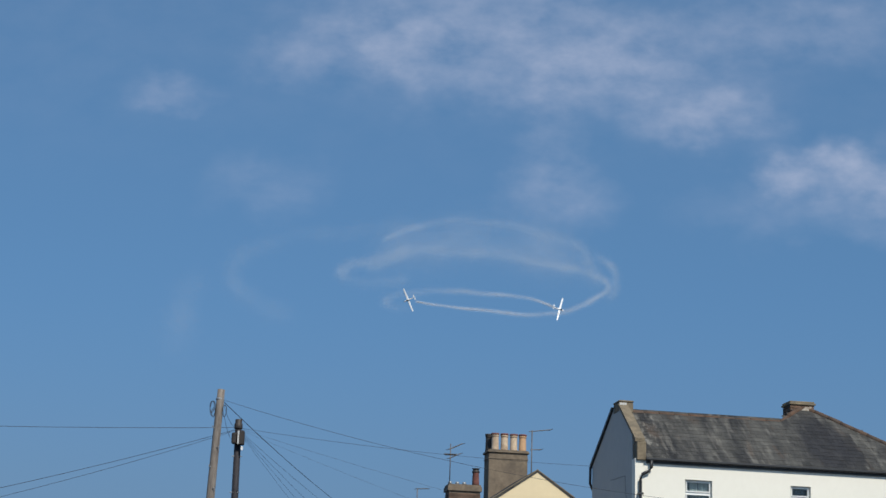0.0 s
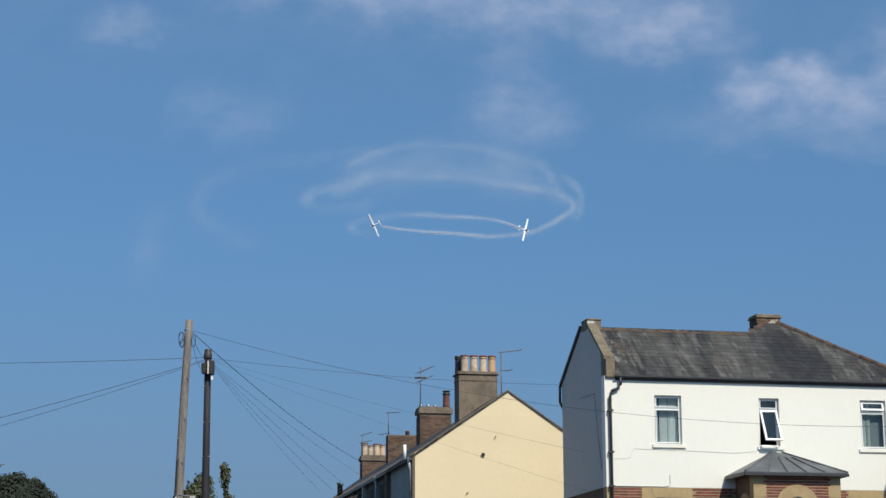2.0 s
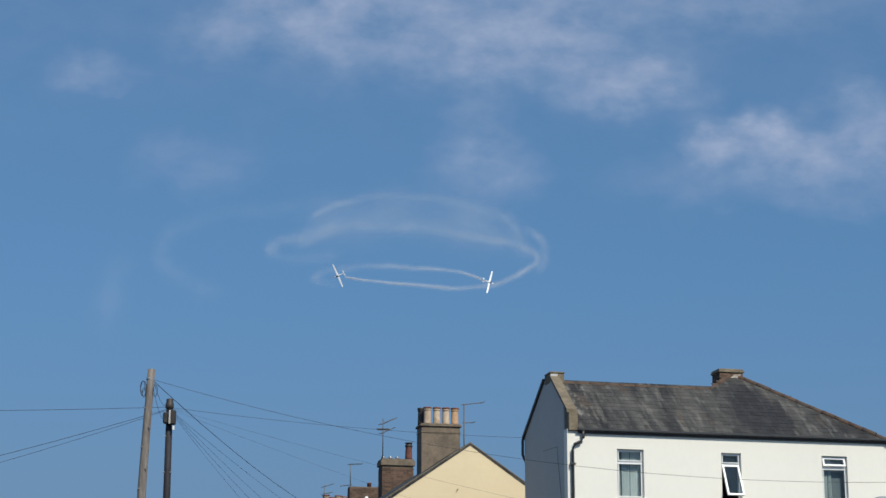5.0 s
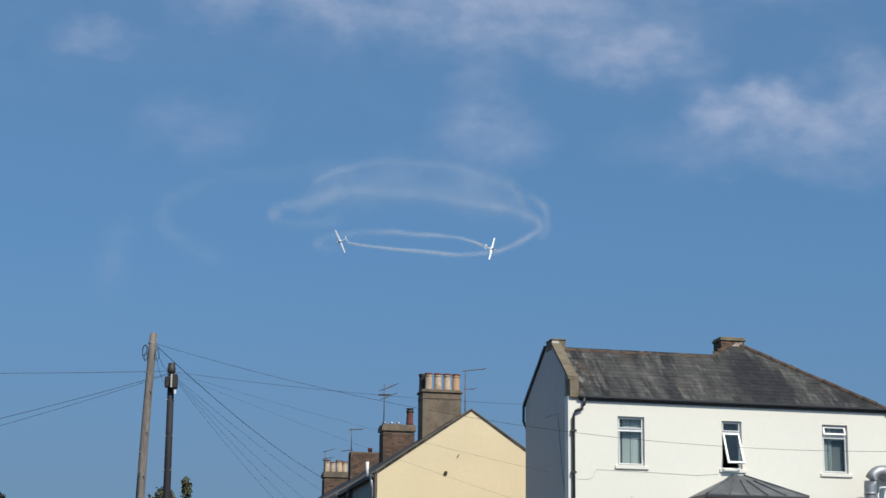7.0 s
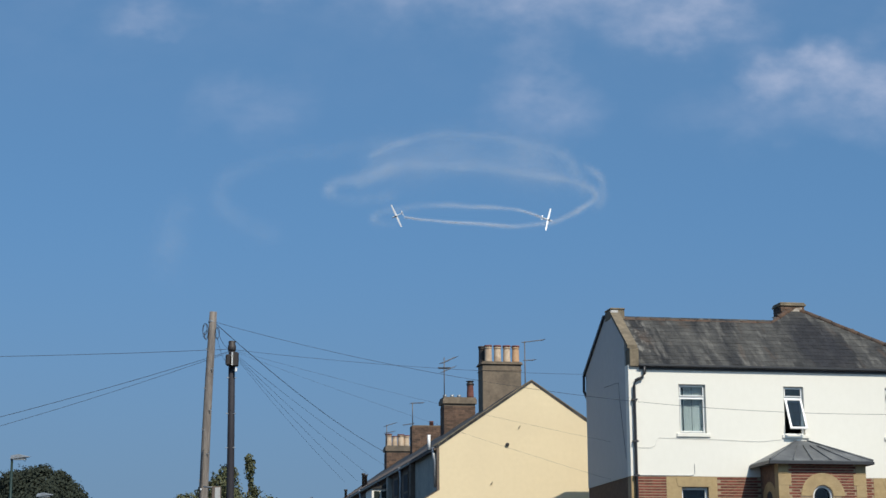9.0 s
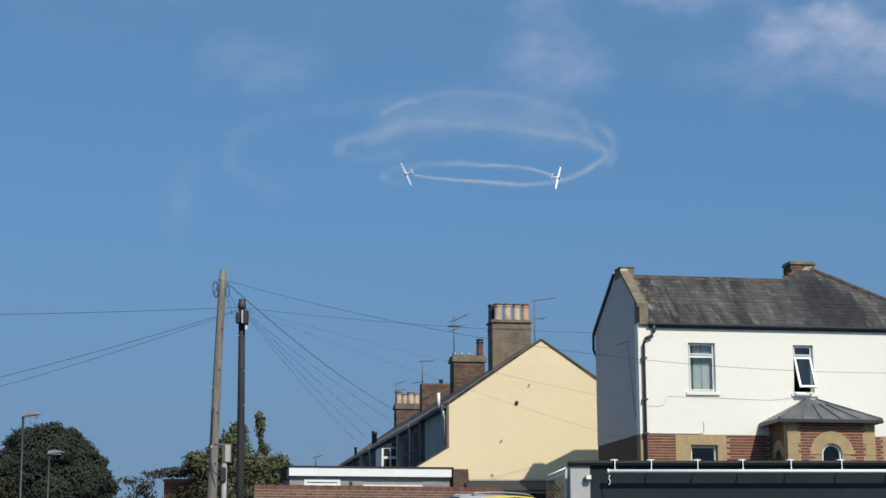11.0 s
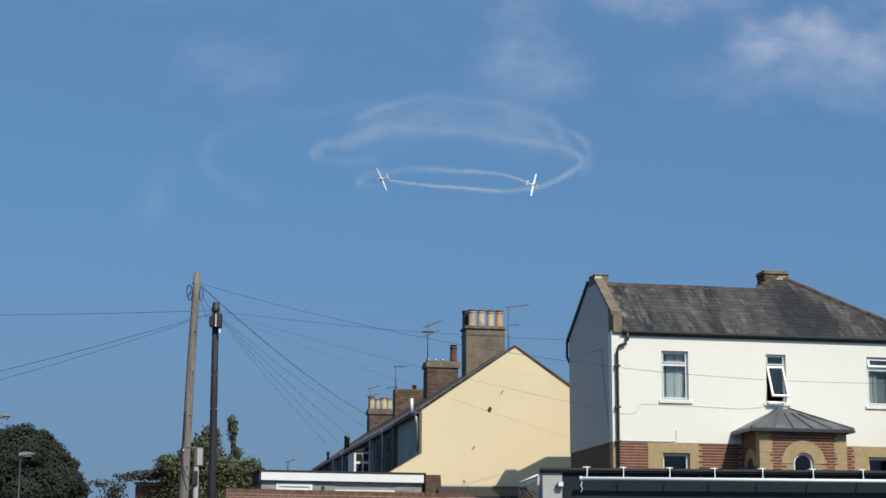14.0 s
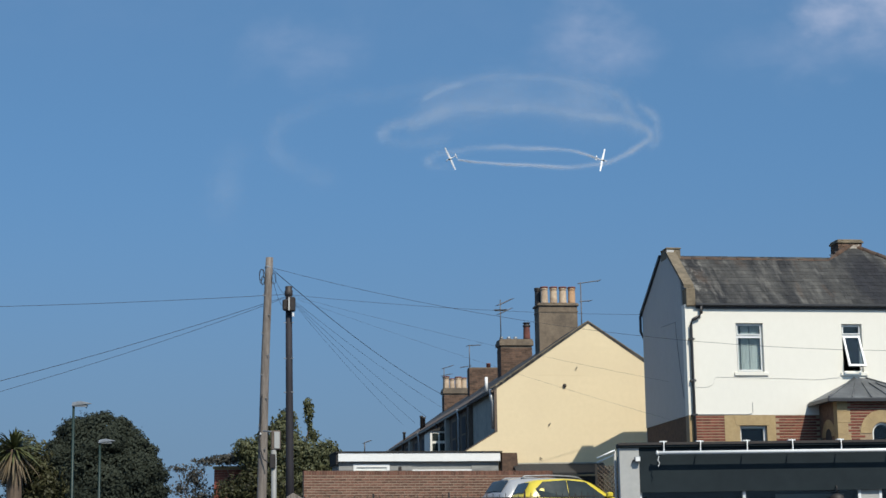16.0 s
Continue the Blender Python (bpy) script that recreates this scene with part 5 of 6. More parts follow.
def car(name_label, m, paint, table, glass, wheels, wheel_r, category="car", rear_glass=None, wind=None, roof_rails=False):
    """A car with its nose to +x. table rows: x, half width, belt height, roof half width, roof height; the body is lofted over them."""
    c = thing("car", m, name_label, category, "parked cars")
    xs = np.linspace(table[0][0], table[-1][0], 46)
    bm = bmesh.new()
    rings = []
    for x in xs:
        w, belt, rw, roof = lerp_table(table, x)
        z0 = 0.24
        half = [(w * 0.86, z0), (w * 0.97, z0 + 0.12), (w, (z0 + belt) / 2), (w * 0.985, belt - 0.10), (w * 0.955, belt), (rw + (w * 0.955 - rw) * 0.5, belt + (roof - belt) * 0.52), (rw, roof - 0.05 if roof - belt > 0.1 else roof - 0.01), (rw * 0.85, roof)]
        pts = [(-a, b) for a, b in half] + [(0, roof + 0.02)] + [(a, b) for a, b in half[::-1]]
        rings.append([bm.verts.new((x, y, z)) for y, z in pts])
    for a, b in zip(rings, rings[1:]):
        for k in range(len(a)):
            f = bm.faces.new((a[k], a[(k + 1) % len(a)], b[(k + 1) % len(b)], b[k]))
            f.smooth = True
    bm.faces.new(rings[0])
    bm.faces.new(rings[-1][::-1])
    bmesh.ops.recalc_face_normals(bm, faces=bm.faces)
    body = part("body", bm, paint, c, "glossy painted body")
    def side(x, v, s, off):
        w, belt, rw, roof = lerp_table(table, x)
        y = w * 0.955 + (rw - w * 0.955) * v
        return (x, s * (y + off), belt + (roof - 0.05 - belt) * v)
    for s in (-1, 1):
        for poly in glass:
            bm = bmesh.new()
            top = [side(x, v, s, 0.03) for x, v in poly]
            bot = [side(x, v, s, -0.02) for x, v in poly]
            n = len(poly)
            solid(top + bot, [tuple(range(n)), tuple(range(2 * n - 1, n - 1, -1))] + [(i, (i + 1) % n, n + (i + 1) % n, n + i) for i in range(n)], bm)
            part("side_window", bm, M_CARGLASS, c, "dark tinted side window")
    for x0, x1, nm in ((*rear_glass, "rear_window"), (*wind, "windscreen")):
        rows = []
        bm = bmesh.new()
        for x in np.linspace(x0, x1, 6):
            w, belt, rw, roof = lerp_table(table, x)
            off = Vector((-0.012 if nm == "rear_window" else 0.012, 0, 0.014))
            rows.append([bm.verts.new(Vector((x, rw * 0.84 * u, roof + 0.02 * (1 - abs(u)))) + off) for u in (-1, -0.5, 0, 0.5, 1)])
        for a, b in zip(rows, rows[1:]):
            for k in range(4):
                bm.faces.new((a[k], a[k + 1], b[k + 1], b[k])).smooth = True
        bmesh.ops.recalc_face_normals(bm, faces=bm.faces)
        part(nm, bm, M_CARGLASS, c)
    wy = max(r[1] for r in table)
    for x in wheels:
        for s in (-1, 1):
            wl = part("wheel", lathe([(wheel_r * 0.6, 0), (wheel_r * 0.95, 0.0), (wheel_r, 0.03), (wheel_r, 0.17), (wheel_r * 0.95, 0.2), (wheel_r * 0.6, 0.2)], 22), M_TYRE, c, "black tyre", Matrix.Translation((x, s * (wy - 0.09) + 0.1 * 1, wheel_r)) @ Euler((radians(90), 0, 0)).to_matrix().to_4x4())
            part("rim", lathe([(wheel_r * 0.62, 0.0), (wheel_r * 0.6, -0.015), (wheel_r * 0.2, -0.01), (0.02, -0.015)] if s < 0 else [(0.02, 0.215), (wheel_r * 0.2, 0.21), (wheel_r * 0.6, 0.215), (wheel_r * 0.62, 0.2)], 18), M_METAL, wl, "alloy rim")
    x0 = table[0][0]
    for s in (-1, 1):
        w, belt, rw, roof = lerp_table(table, x0 + 0.1)
        bm = boxes((x0 + 0.02, x0 + 0.26, s * (w - 0.12) - 0.13, s * (w - 0.12) + 0.125, belt - 0.24, belt - 0.04), bevel=0.05)
        part("tail_light", bm, M_REDL, c, "red tail light")
        xm = wind[1] - 0.12
        ww = lerp_table(table, xm)[0]
        part("wing_mirror", boxes((xm - 0.12, xm + 0.06, s * (ww + 0.09) - 0.09, s * (ww + 0.09) + 0.09, belt_at(table, xm) + 0.02, belt_at(table, xm) + 0.17), bevel=0.035), paint, c)
        xf = table[-1][0]
        part("headlight", boxes((xf - 0.32, xf - 0.05, s * 0.55 - 0.13, s * 0.55 + 0.13, 0.58, 0.74), bevel=0.04), M_METAL, c)
        for xd in (wheels[0] + 0.75, wheels[0] + 1.62):
            w2, b2, _, _ = lerp_table(table, xd)
            part("door_handle", boxes((xd, xd + 0.17, s * (w2 + 0.012) - 0.015, s * (w2 + 0.012) + 0.015, b2 - 0.15, b2 - 0.115), bevel=0.01), paint, c)
        if roof_rails:
            pts = [(x, s * (lerp_table(table, x)[2] - 0.02), lerp_table(table, x)[3] + 0.05) for x in np.linspace(table[3][0] + 0.15, table[6][0] - 0.2, 8)]
            pts = [(pts[0][0] - 0.12, pts[0][1], pts[0][2] - 0.06)] + pts + [(pts[-1][0] + 0.12, pts[-1][1], pts[-1][2] - 0.06)]
            part("roof_rail", tube(pts, 0.022, 8), M_METAL, c, "bright roof rail")
    part("bumper", boxes((x0 - 0.06, x0 + 0.12, -wy * 0.88, wy * 0.88, 0.3, 0.55), bevel=0.05), paint, c)
    return c


def belt_at(table, x):
    return lerp_table(table, x)[1]


HATCH = [(-1.85, 0.70, 0.86, 0.55, 0.90), (-1.72, 0.76, 0.93, 0.56, 1.02), (-1.50, 0.80, 0.94, 0.55, 1.33), (-1.25, 0.82, 0.93, 0.56, 1.41), (-0.5, 0.83, 0.92, 0.58, 1.45), (0.15, 0.83, 0.91, 0.57, 1.42),
         (0.45, 0.83, 0.90, 0.56, 1.33), (1.05, 0.82, 0.89, 0.62, 0.96), (1.5, 0.78, 0.82, 0.62, 0.86), (1.82, 0.66, 0.66, 0.5, 0.70)]
SUV = [(-2.15, 0.78, 0.98, 0.62, 1.02), (-2.03, 0.84, 1.05, 0.62, 1.20), (-1.80, 0.88, 1.06, 0.6, 1.50), (-1.5, 0.9, 1.05, 0.62, 1.57), (-0.6, 0.91, 1.04, 0.64, 1.60), (0.2, 0.91, 1.03, 0.64, 1.57),
       (0.5, 0.91, 1.02, 0.62, 1.50), (1.15, 0.9, 1.02, 0.68, 1.10), (1.8, 0.86, 0.94, 0.7, 0.99), (2.15, 0.74, 0.8, 0.6, 0.84)]
car("bright yellow small hatchback parked behind the railing", pose(1.26, 49.6, ground_z(49.6) + 0.06, 0, 0, 20) @ Matrix.Diagonal((0.9, 0.95, 0.98, 1)), M_YCAR, HATCH,
    [[(-1.28, 0.03), (-0.40, 0.02), (-0.40, 1.03), (-1.14, 1.0), (-1.4, 0.6)], [(-0.375, 0.02), (0.93, 0.03), (0.74, 0.38), (0.2, 1.01), (-0.375, 1.03)]], (-1.2, 1.15), 0.3, rear_glass=(-1.70, -1.5), wind=(0.2, 1.0))
car("silver estate car with roof rails beside a brick wall", pose(0.95, 51.35, ground_z(51.2), 0, 0, 27), M_SCAR, SUV,
    [[(-1.45, 0.08), (-0.5, 0.05), (-0.5, 0.88), (-1.3, 0.84)], [(-0.42, 0.05), (0.8, 0.05), (0.2, 0.86), (-0.42, 0.88)]], (-1.35, 1.35), 0.34, rear_glass=(-2.03, -1.78), wind=(0.25, 1.1), roof_rails=True)


# ---- aerials ----
def aerial(m, label, mast_h, booms):
    a = thing("tv_aerial", m, label, "aerial", "aerials on the chimneys")
    part("mast", tube([(0, 0, 0), (0, 0, mast_h)], 0.02, 6), M_AERIAL, a)
    for z, l, yaw, tilt, n in booms:
        d = Vector((math.cos(radians(yaw)) * math.cos(radians(tilt)), math.sin(radians(yaw)) * math.cos(radians(tilt)), math.sin(radians(tilt))))
        s = Vector((-math.sin(radians(yaw)), math.cos(radians(yaw)), 0))
        o = Vector((0, 0, z))
        bmst = part("boom", tube([o - d * l * 0.12, o + d * l * 0.8], 0.017, 5), M_AERIAL, a)
        for k in range(n):
            p = o + d * (l * (0.78 - 0.88 * k / max(1, n - 1)))
            e = 0.2 + 0.06 * k / n
            part("element", tube([p - s * e, p + s * e], 0.01, 4), M_AERIAL, bmst)
    return a


# ---- lamp posts ----
def lamp_post(x, y, top):
    b = ground_z(y)
    l = thing("street_lamp", pose(x, y, b), "green street lamp post with a flat pale head", "street lamp", "street lamps")
    part("post", tube([(0, 0, 0), (0, 0, 1.2), (0, 0, 1.25), (0, 0, top - b)], [0.075, 0.075, 0.05, 0.04], 10), M_GREEN, l, "green painted post")
    hd = part("head", solid([(-0.05, -0.1, top - b - 0.03), (0.5, -0.13, top - b + 0.03), (0.5, 0.13, top - b + 0.03), (-0.05, 0.1, top - b - 0.03), (-0.02, -0.08, top - b + 0.09), (0.25, -0.12, top - b + 0.13), (0.25, 0.12, top - b + 0.13), (-0.02, 0.08, top - b + 0.09), (0.62, 0, top - b + 0.05)],
                           [(0, 3, 2, 1), (4, 5, 6, 7), (0, 1, 5, 4), (3, 7, 6, 2), (0, 4, 7, 3), (1, 8, 5), (5, 8, 6), (6, 8, 2), (1, 2, 8)]), M_METAL, l, "flat pale lamp head")
    part("lens", boxes((0.02, 0.46, -0.08, 0.08, top - b - 0.05, top - b - 0.0)), M_PIER, hd)


lamp_post(-15.02, 60.0, 7.18)
lamp_post(-16.46, 70.0, 6.68)


# ---- trees and shrubs ----
def leaf_mesh(name, blobs, n, size, mat, parent, seed, shell=0.55, droop=0.0, label="", face=0.8):
    """Many small leaves scattered through uneven clumps."""
    r = np.random.default_rng(seed)
    w = np.array([b[3] * b[4] + b[4] * b[5] + b[3] * b[5] for b in blobs])
    pick = r.choice(len(blobs), n, p=w / w.sum())
    B = np.array(blobs)[pick]
    d = r.normal(size=(n, 3))
    d /= np.linalg.norm(d, axis=1, keepdims=True)
    rad = shell + (1 - shell) * r.random(n) ** 0.7
    lump = 1 + 0.16 * np.sin(d[:, 0] * 7 + pick * 2.1) * np.sin(d[:, 2] * 9 + pick) + 0.08 * r.normal(size=n)
    c = B[:, :3] + d * B[:, 3:6] * (rad * lump)[:, None]
    t = r.normal(size=(n, 3))
    t[:, 2] -= droop
    t -= 0.8 * (t * d).sum(1, keepdims=True) * d
    t /= np.linalg.norm(t, axis=1, keepdims=True)
    nn = r.normal(size=(n, 3)) + d * face
    u = np.cross(t, nn)
    u /= np.linalg.norm(u, axis=1, keepdims=True) + 1e-9
    s = size * (0.6 + 0.8 * r.random(n))[:, None]
    V = np.stack([c - t * s * 0.5, c + u * s * 0.28, c + t * s * 0.6, c - u * s * 0.28], 1).reshape(-1, 3)
    F = np.arange(4 * n).reshape(-1, 4)
    me = bpy.data.meshes.new(name)
    me.from_pydata(V.tolist(), [], F.tolist())
    me.materials.append(mat)
    ob = new(name, me)
    ob.parent = parent
    return tagged(ob, label)


def limbs(parent, base, tips, r0, mat, seed, name="trunk"):
    rg = random.Random(seed)
    bm = bmesh.new()
    b = Vector(base)
    top = sum((Vector(t) for t in tips), Vector()) / len(tips)
    fork = b.lerp(top, 0.35)
    tube([b, b.lerp(fork, 0.5) + Vector((rg.uniform(-0.05, 0.05), 0, 0)), fork], [r0, r0 * 0.85, r0 * 0.72], 9, bm)
    for t in tips:
        t = Vector(t)
        mid = fork.lerp(t, 0.5) + Vector((rg.uniform(-0.15, 0.15), rg.uniform(-0.15, 0.15), rg.uniform(0, 0.2)))
        tube([fork, mid, t], [r0 * 0.55, r0 * 0.32, r0 * 0.1], 7, bm)
    return part(name, bm, mat, parent)


def shifted(blobs, o):
    return [(b[0] - o[0], b[1] - o[1], b[2] - o[2], *b[3:]) for b in blobs]


# broad dark evergreen oak
o = (-20.9, 91.0, ground_z(91.0))
oak = thing("tree", pose(o[0] - 0.35, o[1], o[2]), "broad dark evergreen oak with a rounded crown", "tree")
ob_blobs = [(-20.9, 91, 6.0, 3.0, 2.6, 2.9), (-21.2, 91, 7.8, 2.4, 2, 1.8), (-19.4, 90.6, 6.2, 1.75, 1.6, 1.9), (-18.6, 90.6, 4.8, 1.15, 1.3, 1.6), (-22.9, 90.6, 6.6, 1.4, 1.4, 1.8), (-20.3, 90.2, 4.6, 2.4, 1.6, 1.9), (-19.9, 91, 7.6, 1.6, 1.5, 1.4), (-23.3, 91, 5.4, 1.35, 1.2, 1.8), (-23.4, 91, 4.0, 1.2, 1.2, 1.5), (-18.5, 91, 3.6, 1.0, 1.2, 1.1), (-22.5, 91, 7.5, 1.35, 1.3, 1.5), (-21.2, 91, 8.45, 1.9, 1.6, 1.45)]
limbs(oak, (0, 0, 0), [(-1.5, 0, 3.6), (1.6, 0, 3.4), (0, 0.3, 4.8), (0.6, -0.5, 4.2), (-0.8, 0.6, 4.4)], 0.4, M_BARK, 1)
rg = random.Random(17)
clumps = []
for bx, by, bz, rx, ry, rz in ob_blobs:
    for k in range(round(9 * rx)):
        a, h = rg.uniform(0, 2 * math.pi), rg.uniform(-0.75, 1.0)
        w, r = math.sqrt(1 - h * h), rg.uniform(0.34, 0.62)
        clumps.append((bx + (rx - 0.3) * w * math.cos(a), by + (ry - 0.3) * w * math.sin(a), bz + (rz - 0.3) * h, r * 1.15, r, r * 0.85))
leaf_mesh("crown", shifted(clumps, o), 130000, 0.13, M_LEAFB, oak, 2, shell=0.5, face=2.2, label="dense dark green leaves in rounded clumps")
leaf_mesh("inner_crown", shifted([(a, b, c, d * 0.9, e * 0.9, f * 0.9) for a, b, c, d, e, f in ob_blobs], o), 60000, 0.16, M_LEAFB, oak, 3, shell=0.7, face=2.5)

# garden tree behind the poles
o = (-7.1, 56.0, ground_z(56.0))
gtree = thing("tree", pose(*o), "garden tree with drooping olive green leaves", "tree")
gb_blobs = [(-7.45, 56, 5.75, 0.55, 0.6, 0.65), (-7.2, 56, 5.1, 0.8, 0.7, 0.8), (-6.55, 56, 5.05, 0.62, 0.6, 0.55), (-6.2, 55.9, 4.75, 0.5, 0.5, 0.7), (-6.64, 56, 6.45, 0.18, 0.2, 0.42), (-6.5, 56, 5.7, 0.2, 0.2, 0.25), (-7.95, 56, 5.1, 0.62, 0.6, 0.5), (-8.35, 56.2, 5.0, 0.55, 0.5, 0.45), (-8.0, 56.1, 5.6, 0.4, 0.4, 0.3), (-6.7, 55.8, 4.1, 0.85, 0.7, 0.75), (-7.6, 55.8, 4.2, 0.8, 0.7, 0.7), (-7.3, 56, 6.3, 0.3, 0.3, 0.3), (-8.6, 56, 5.35, 0.45, 0.4, 0.35), (-6.02, 55.9, 5.1, 0.42, 0.4, 0.5), (-6.68, 56, 6.70, 0.13, 0.15, 0.2), (-6.6, 56, 5.95, 0.09, 0.1, 0.3)]
limbs(gtree, (0, 0, 0), [(-0.35, 0, 3.5), (0.5, 0, 3.7), (0.7, 0, 2.4), (-0.8, 0, 2.6), (0.1, 0, 2.8), (-1.2, 0.2, 2.3)], 0.12, M_BARK, 3)
leaf_mesh("crown", shifted(gb_blobs, o), 30000, 0.09, M_LEAF, gtree, 5, shell=0.1, droop=0.9, face=1.2, label="drooping olive leaves")

# ivy-clad brick pier and shrubs
pb = ground_z(57.0)
bp = thing("brick_pier", pose(-9.72, 56.8, pb), "short red brick wall end overgrown with ivy", "wall")
part("core", boxes((0.01, 1.4, 0.01, 0.3, 0, 4.78 - pb)), M_MORTAR, bp)
for c in range(31):
    for k in range(7):
        x = 0.225 * k - (0.11 if c % 2 else 0)
        a, b = max(0.0, x), min(1.4, x + 0.215)
        if c >= 19:
            part("brick", boxes((a, b, 0, 0.1, 0.075 * c, 0.075 * c + 0.065)), M_BRICK, bp)
part("coping", boxes((-0.04, 1.44, -0.04, 0.34, 4.78 - pb, 4.86 - pb), bevel=0.01), M_STONE, bp)
o = (-8.8, 55.3, ground_z(55.3))
ivy = thing("shrub", pose(*o), "dense ivy shrub against a brick pier", "shrub")
leaf_mesh("foliage", shifted([(-8.95, 55.3, 3.75, 0.6, 0.5, 0.75), (-8.3, 55.3, 4.0, 0.65, 0.5, 0.75), (-7.7, 55.2, 3.7, 0.6, 0.5, 0.9), (-8.6, 55.2, 3.1, 0.9, 0.5, 0.7), (-7.0, 55.0, 3.4, 0.6, 0.5, 0.9), (-6.45, 54.6, 3.55, 0.55, 0.4, 0.85), (-5.95, 54.6, 3.3, 0.4, 0.4, 0.8)], o), 13000, 0.10, M_LEAFY, ivy, 6, shell=0.35)
limbs(ivy, (0, 0, 0), [(-0.2, 0, 1.2), (0.4, 0, 1.4), (0.9, 0, 1.2)], 0.05, M_BARK, 7, "stem")
o = (-10.3, 57.3, ground_z(57.3))
dry = thing("shrub", pose(*o), "sparse dry shrub with straggling twigs", "shrub")
leaf_mesh("foliage", shifted([(-10.45, 57.3, 4.55, 0.45, 0.4, 0.55), (-10.2, 57.3, 3.8, 0.6, 0.4, 0.7), (-10.95, 57.3, 4.85, 0.4, 0.2, 0.14), (-10.9, 57.3, 4.2, 0.3, 0.2, 0.3), (-10.7, 57.3, 3.5, 0.35, 0.3, 0.4), (-10.1, 57.3, 5.05, 0.5, 0.3, 0.16)], o), 2600, 0.09, M_LEAFD, dry, 8, shell=0.0)
limbs(dry, (0, 0, 0), [(-0.75, 0, 2.45), (-0.35, 0, 2.3), (0.1, 0, 2.5), (-0.6, 0, 1.6), (0.3, 0, 2.0)], 0.04, M_BARK, 9, "stem")
o = (-9.0, 56.4, ground_z(56.4))
top_hedge = thing("shrub", pose(*o), "flat brownish hedge top above the brick pier", "shrub")
leaf_mesh("foliage", shifted([(-9.3, 56.6, 5.05, 0.75, 0.4, 0.2), (-8.6, 56.5, 5.1, 0.7, 0.4, 0.28), (-8.0, 56.4, 5.25, 0.5, 0.4, 0.35), (-7.9, 56.3, 6.0, 0.35, 0.2, 0.05)], o), 4200, 0.09, M_LEAFD, top_hedge, 10, shell=0.0)
limbs(top_hedge, (0, 0, 0), [(-0.4, 0.1, 2.6), (0.3, 0, 2.7), (0.9, 0, 2.8), (1.1, 0, 3.55)], 0.05, M_BARK, 11, "stem")
o = (-20.6, 78.0, ground_z(78.0))
hedge = thing("shrub", pose(*o), "bright yellow-green shrub beneath the oak", "shrub")
leaf_mesh("foliage", shifted([(-20.2, 78, 3.4, 1.2, 0.8, 1.15), (-18.9, 78, 3.0, 0.9, 0.8, 0.9)], o), 2500, 0.2, M_PALM, hedge, 12, shell=0.3)
limbs(hedge, (0, 0, 0), [(0.2, 0, 0.9), (0.9, 0, 0.8)], 0.06, M_BARK, 13, "stem")

# palm
o = (-17.0, 60.0, ground_z(60.0))
palm = thing("palm_tree", pose(*o), "squat palm with green crown and dead brown skirt", "palm tree")
part("trunk", tube([(0, 0, 0), (0.05, 0, 1.2), (0, 0, 3.3)], [0.26, 0.24, 0.28], 10), M_BARK, palm)
rg = random.Random(21)
for k in range(300):
    a = rg.uniform(0, 2 * math.pi)
    dead = k >= 190
    up = rg.uniform(-0.3, 1.45) if not dead else rg.uniform(-1.3, -0.45)
    L = rg.uniform(0.65, 1.2) if not dead else rg.uniform(0.6, 1.15)
    d = Vector((math.cos(a) * math.cos(up), math.sin(a) * math.cos(up), math.sin(up)))
    s = Vector((-math.sin(a), math.cos(a), 0))
    p = [Vector((0, 0, 3.3)) + d * L * t - Vector((0, 0, 0.35 * L * t * t)) for t in (0, 0.35, 0.7, 1.0)]
    bm = bmesh.new()
    ws = (0.015, 0.034, 0.03, 0.004)
    vs = [(bm.verts.new(q - s * w), bm.verts.new(q + s * w + Vector((0, 0, 0.012)))) for q, w in zip(p, ws)]
    for v0, v1 in zip(vs, vs[1:]):
        bm.faces.new((v0[0], v0[1], v1[1], v1[0]))
    part("frond", bm, M_PALMD if dead else M_PALM, palm)
back_shrub = thing("shrub", pose(-16.9, 61.6, ground_z(61.6)), "dark overgrown shrub behind the palm", "shrub")
gz = ground_z(61.6)
leaf_mesh("foliage", [(-0.4, 0, 5.4 - gz, 1.15, 0.6, 0.95), (0.55, 0, 4.5 - gz, 0.8, 0.6, 0.9), (0.2, 0, 3.8 - gz, 1.3, 0.6, 0.9)], 20000, 0.12, M_LEAFY, back_shrub, 31, shell=0.2)
limbs(back_shrub, (0, 0, 0), [(-0.4, 0, 4.2 - gz), (0.3, 0, 4.0 - gz), (0.7, 0, 3.6 - gz)], 0.07, M_BARK, 32, "stem")
gable = thing("garden_shed", pose(-17.4, 58.0, ground_z(58.0)), "low shed with a pale roof edge below the palm", "shed")
part("body", boxes((0, 1.5, 0, 0.8, 0, 3.60 - ground_z(58.0))), M_TIMBER, gable)
part("roof", boxes((-0.1, 1.62, -0.1, 0.9, 3.60 - ground_z(58.0), 3.66 - ground_z(58.0))), M_PIER, gable)


# ---- chimney aerials, standing on their stacks ----
def on_terrace(x, y, z):
    return TPOSE @ Matrix.Translation((x, y, z - TB))


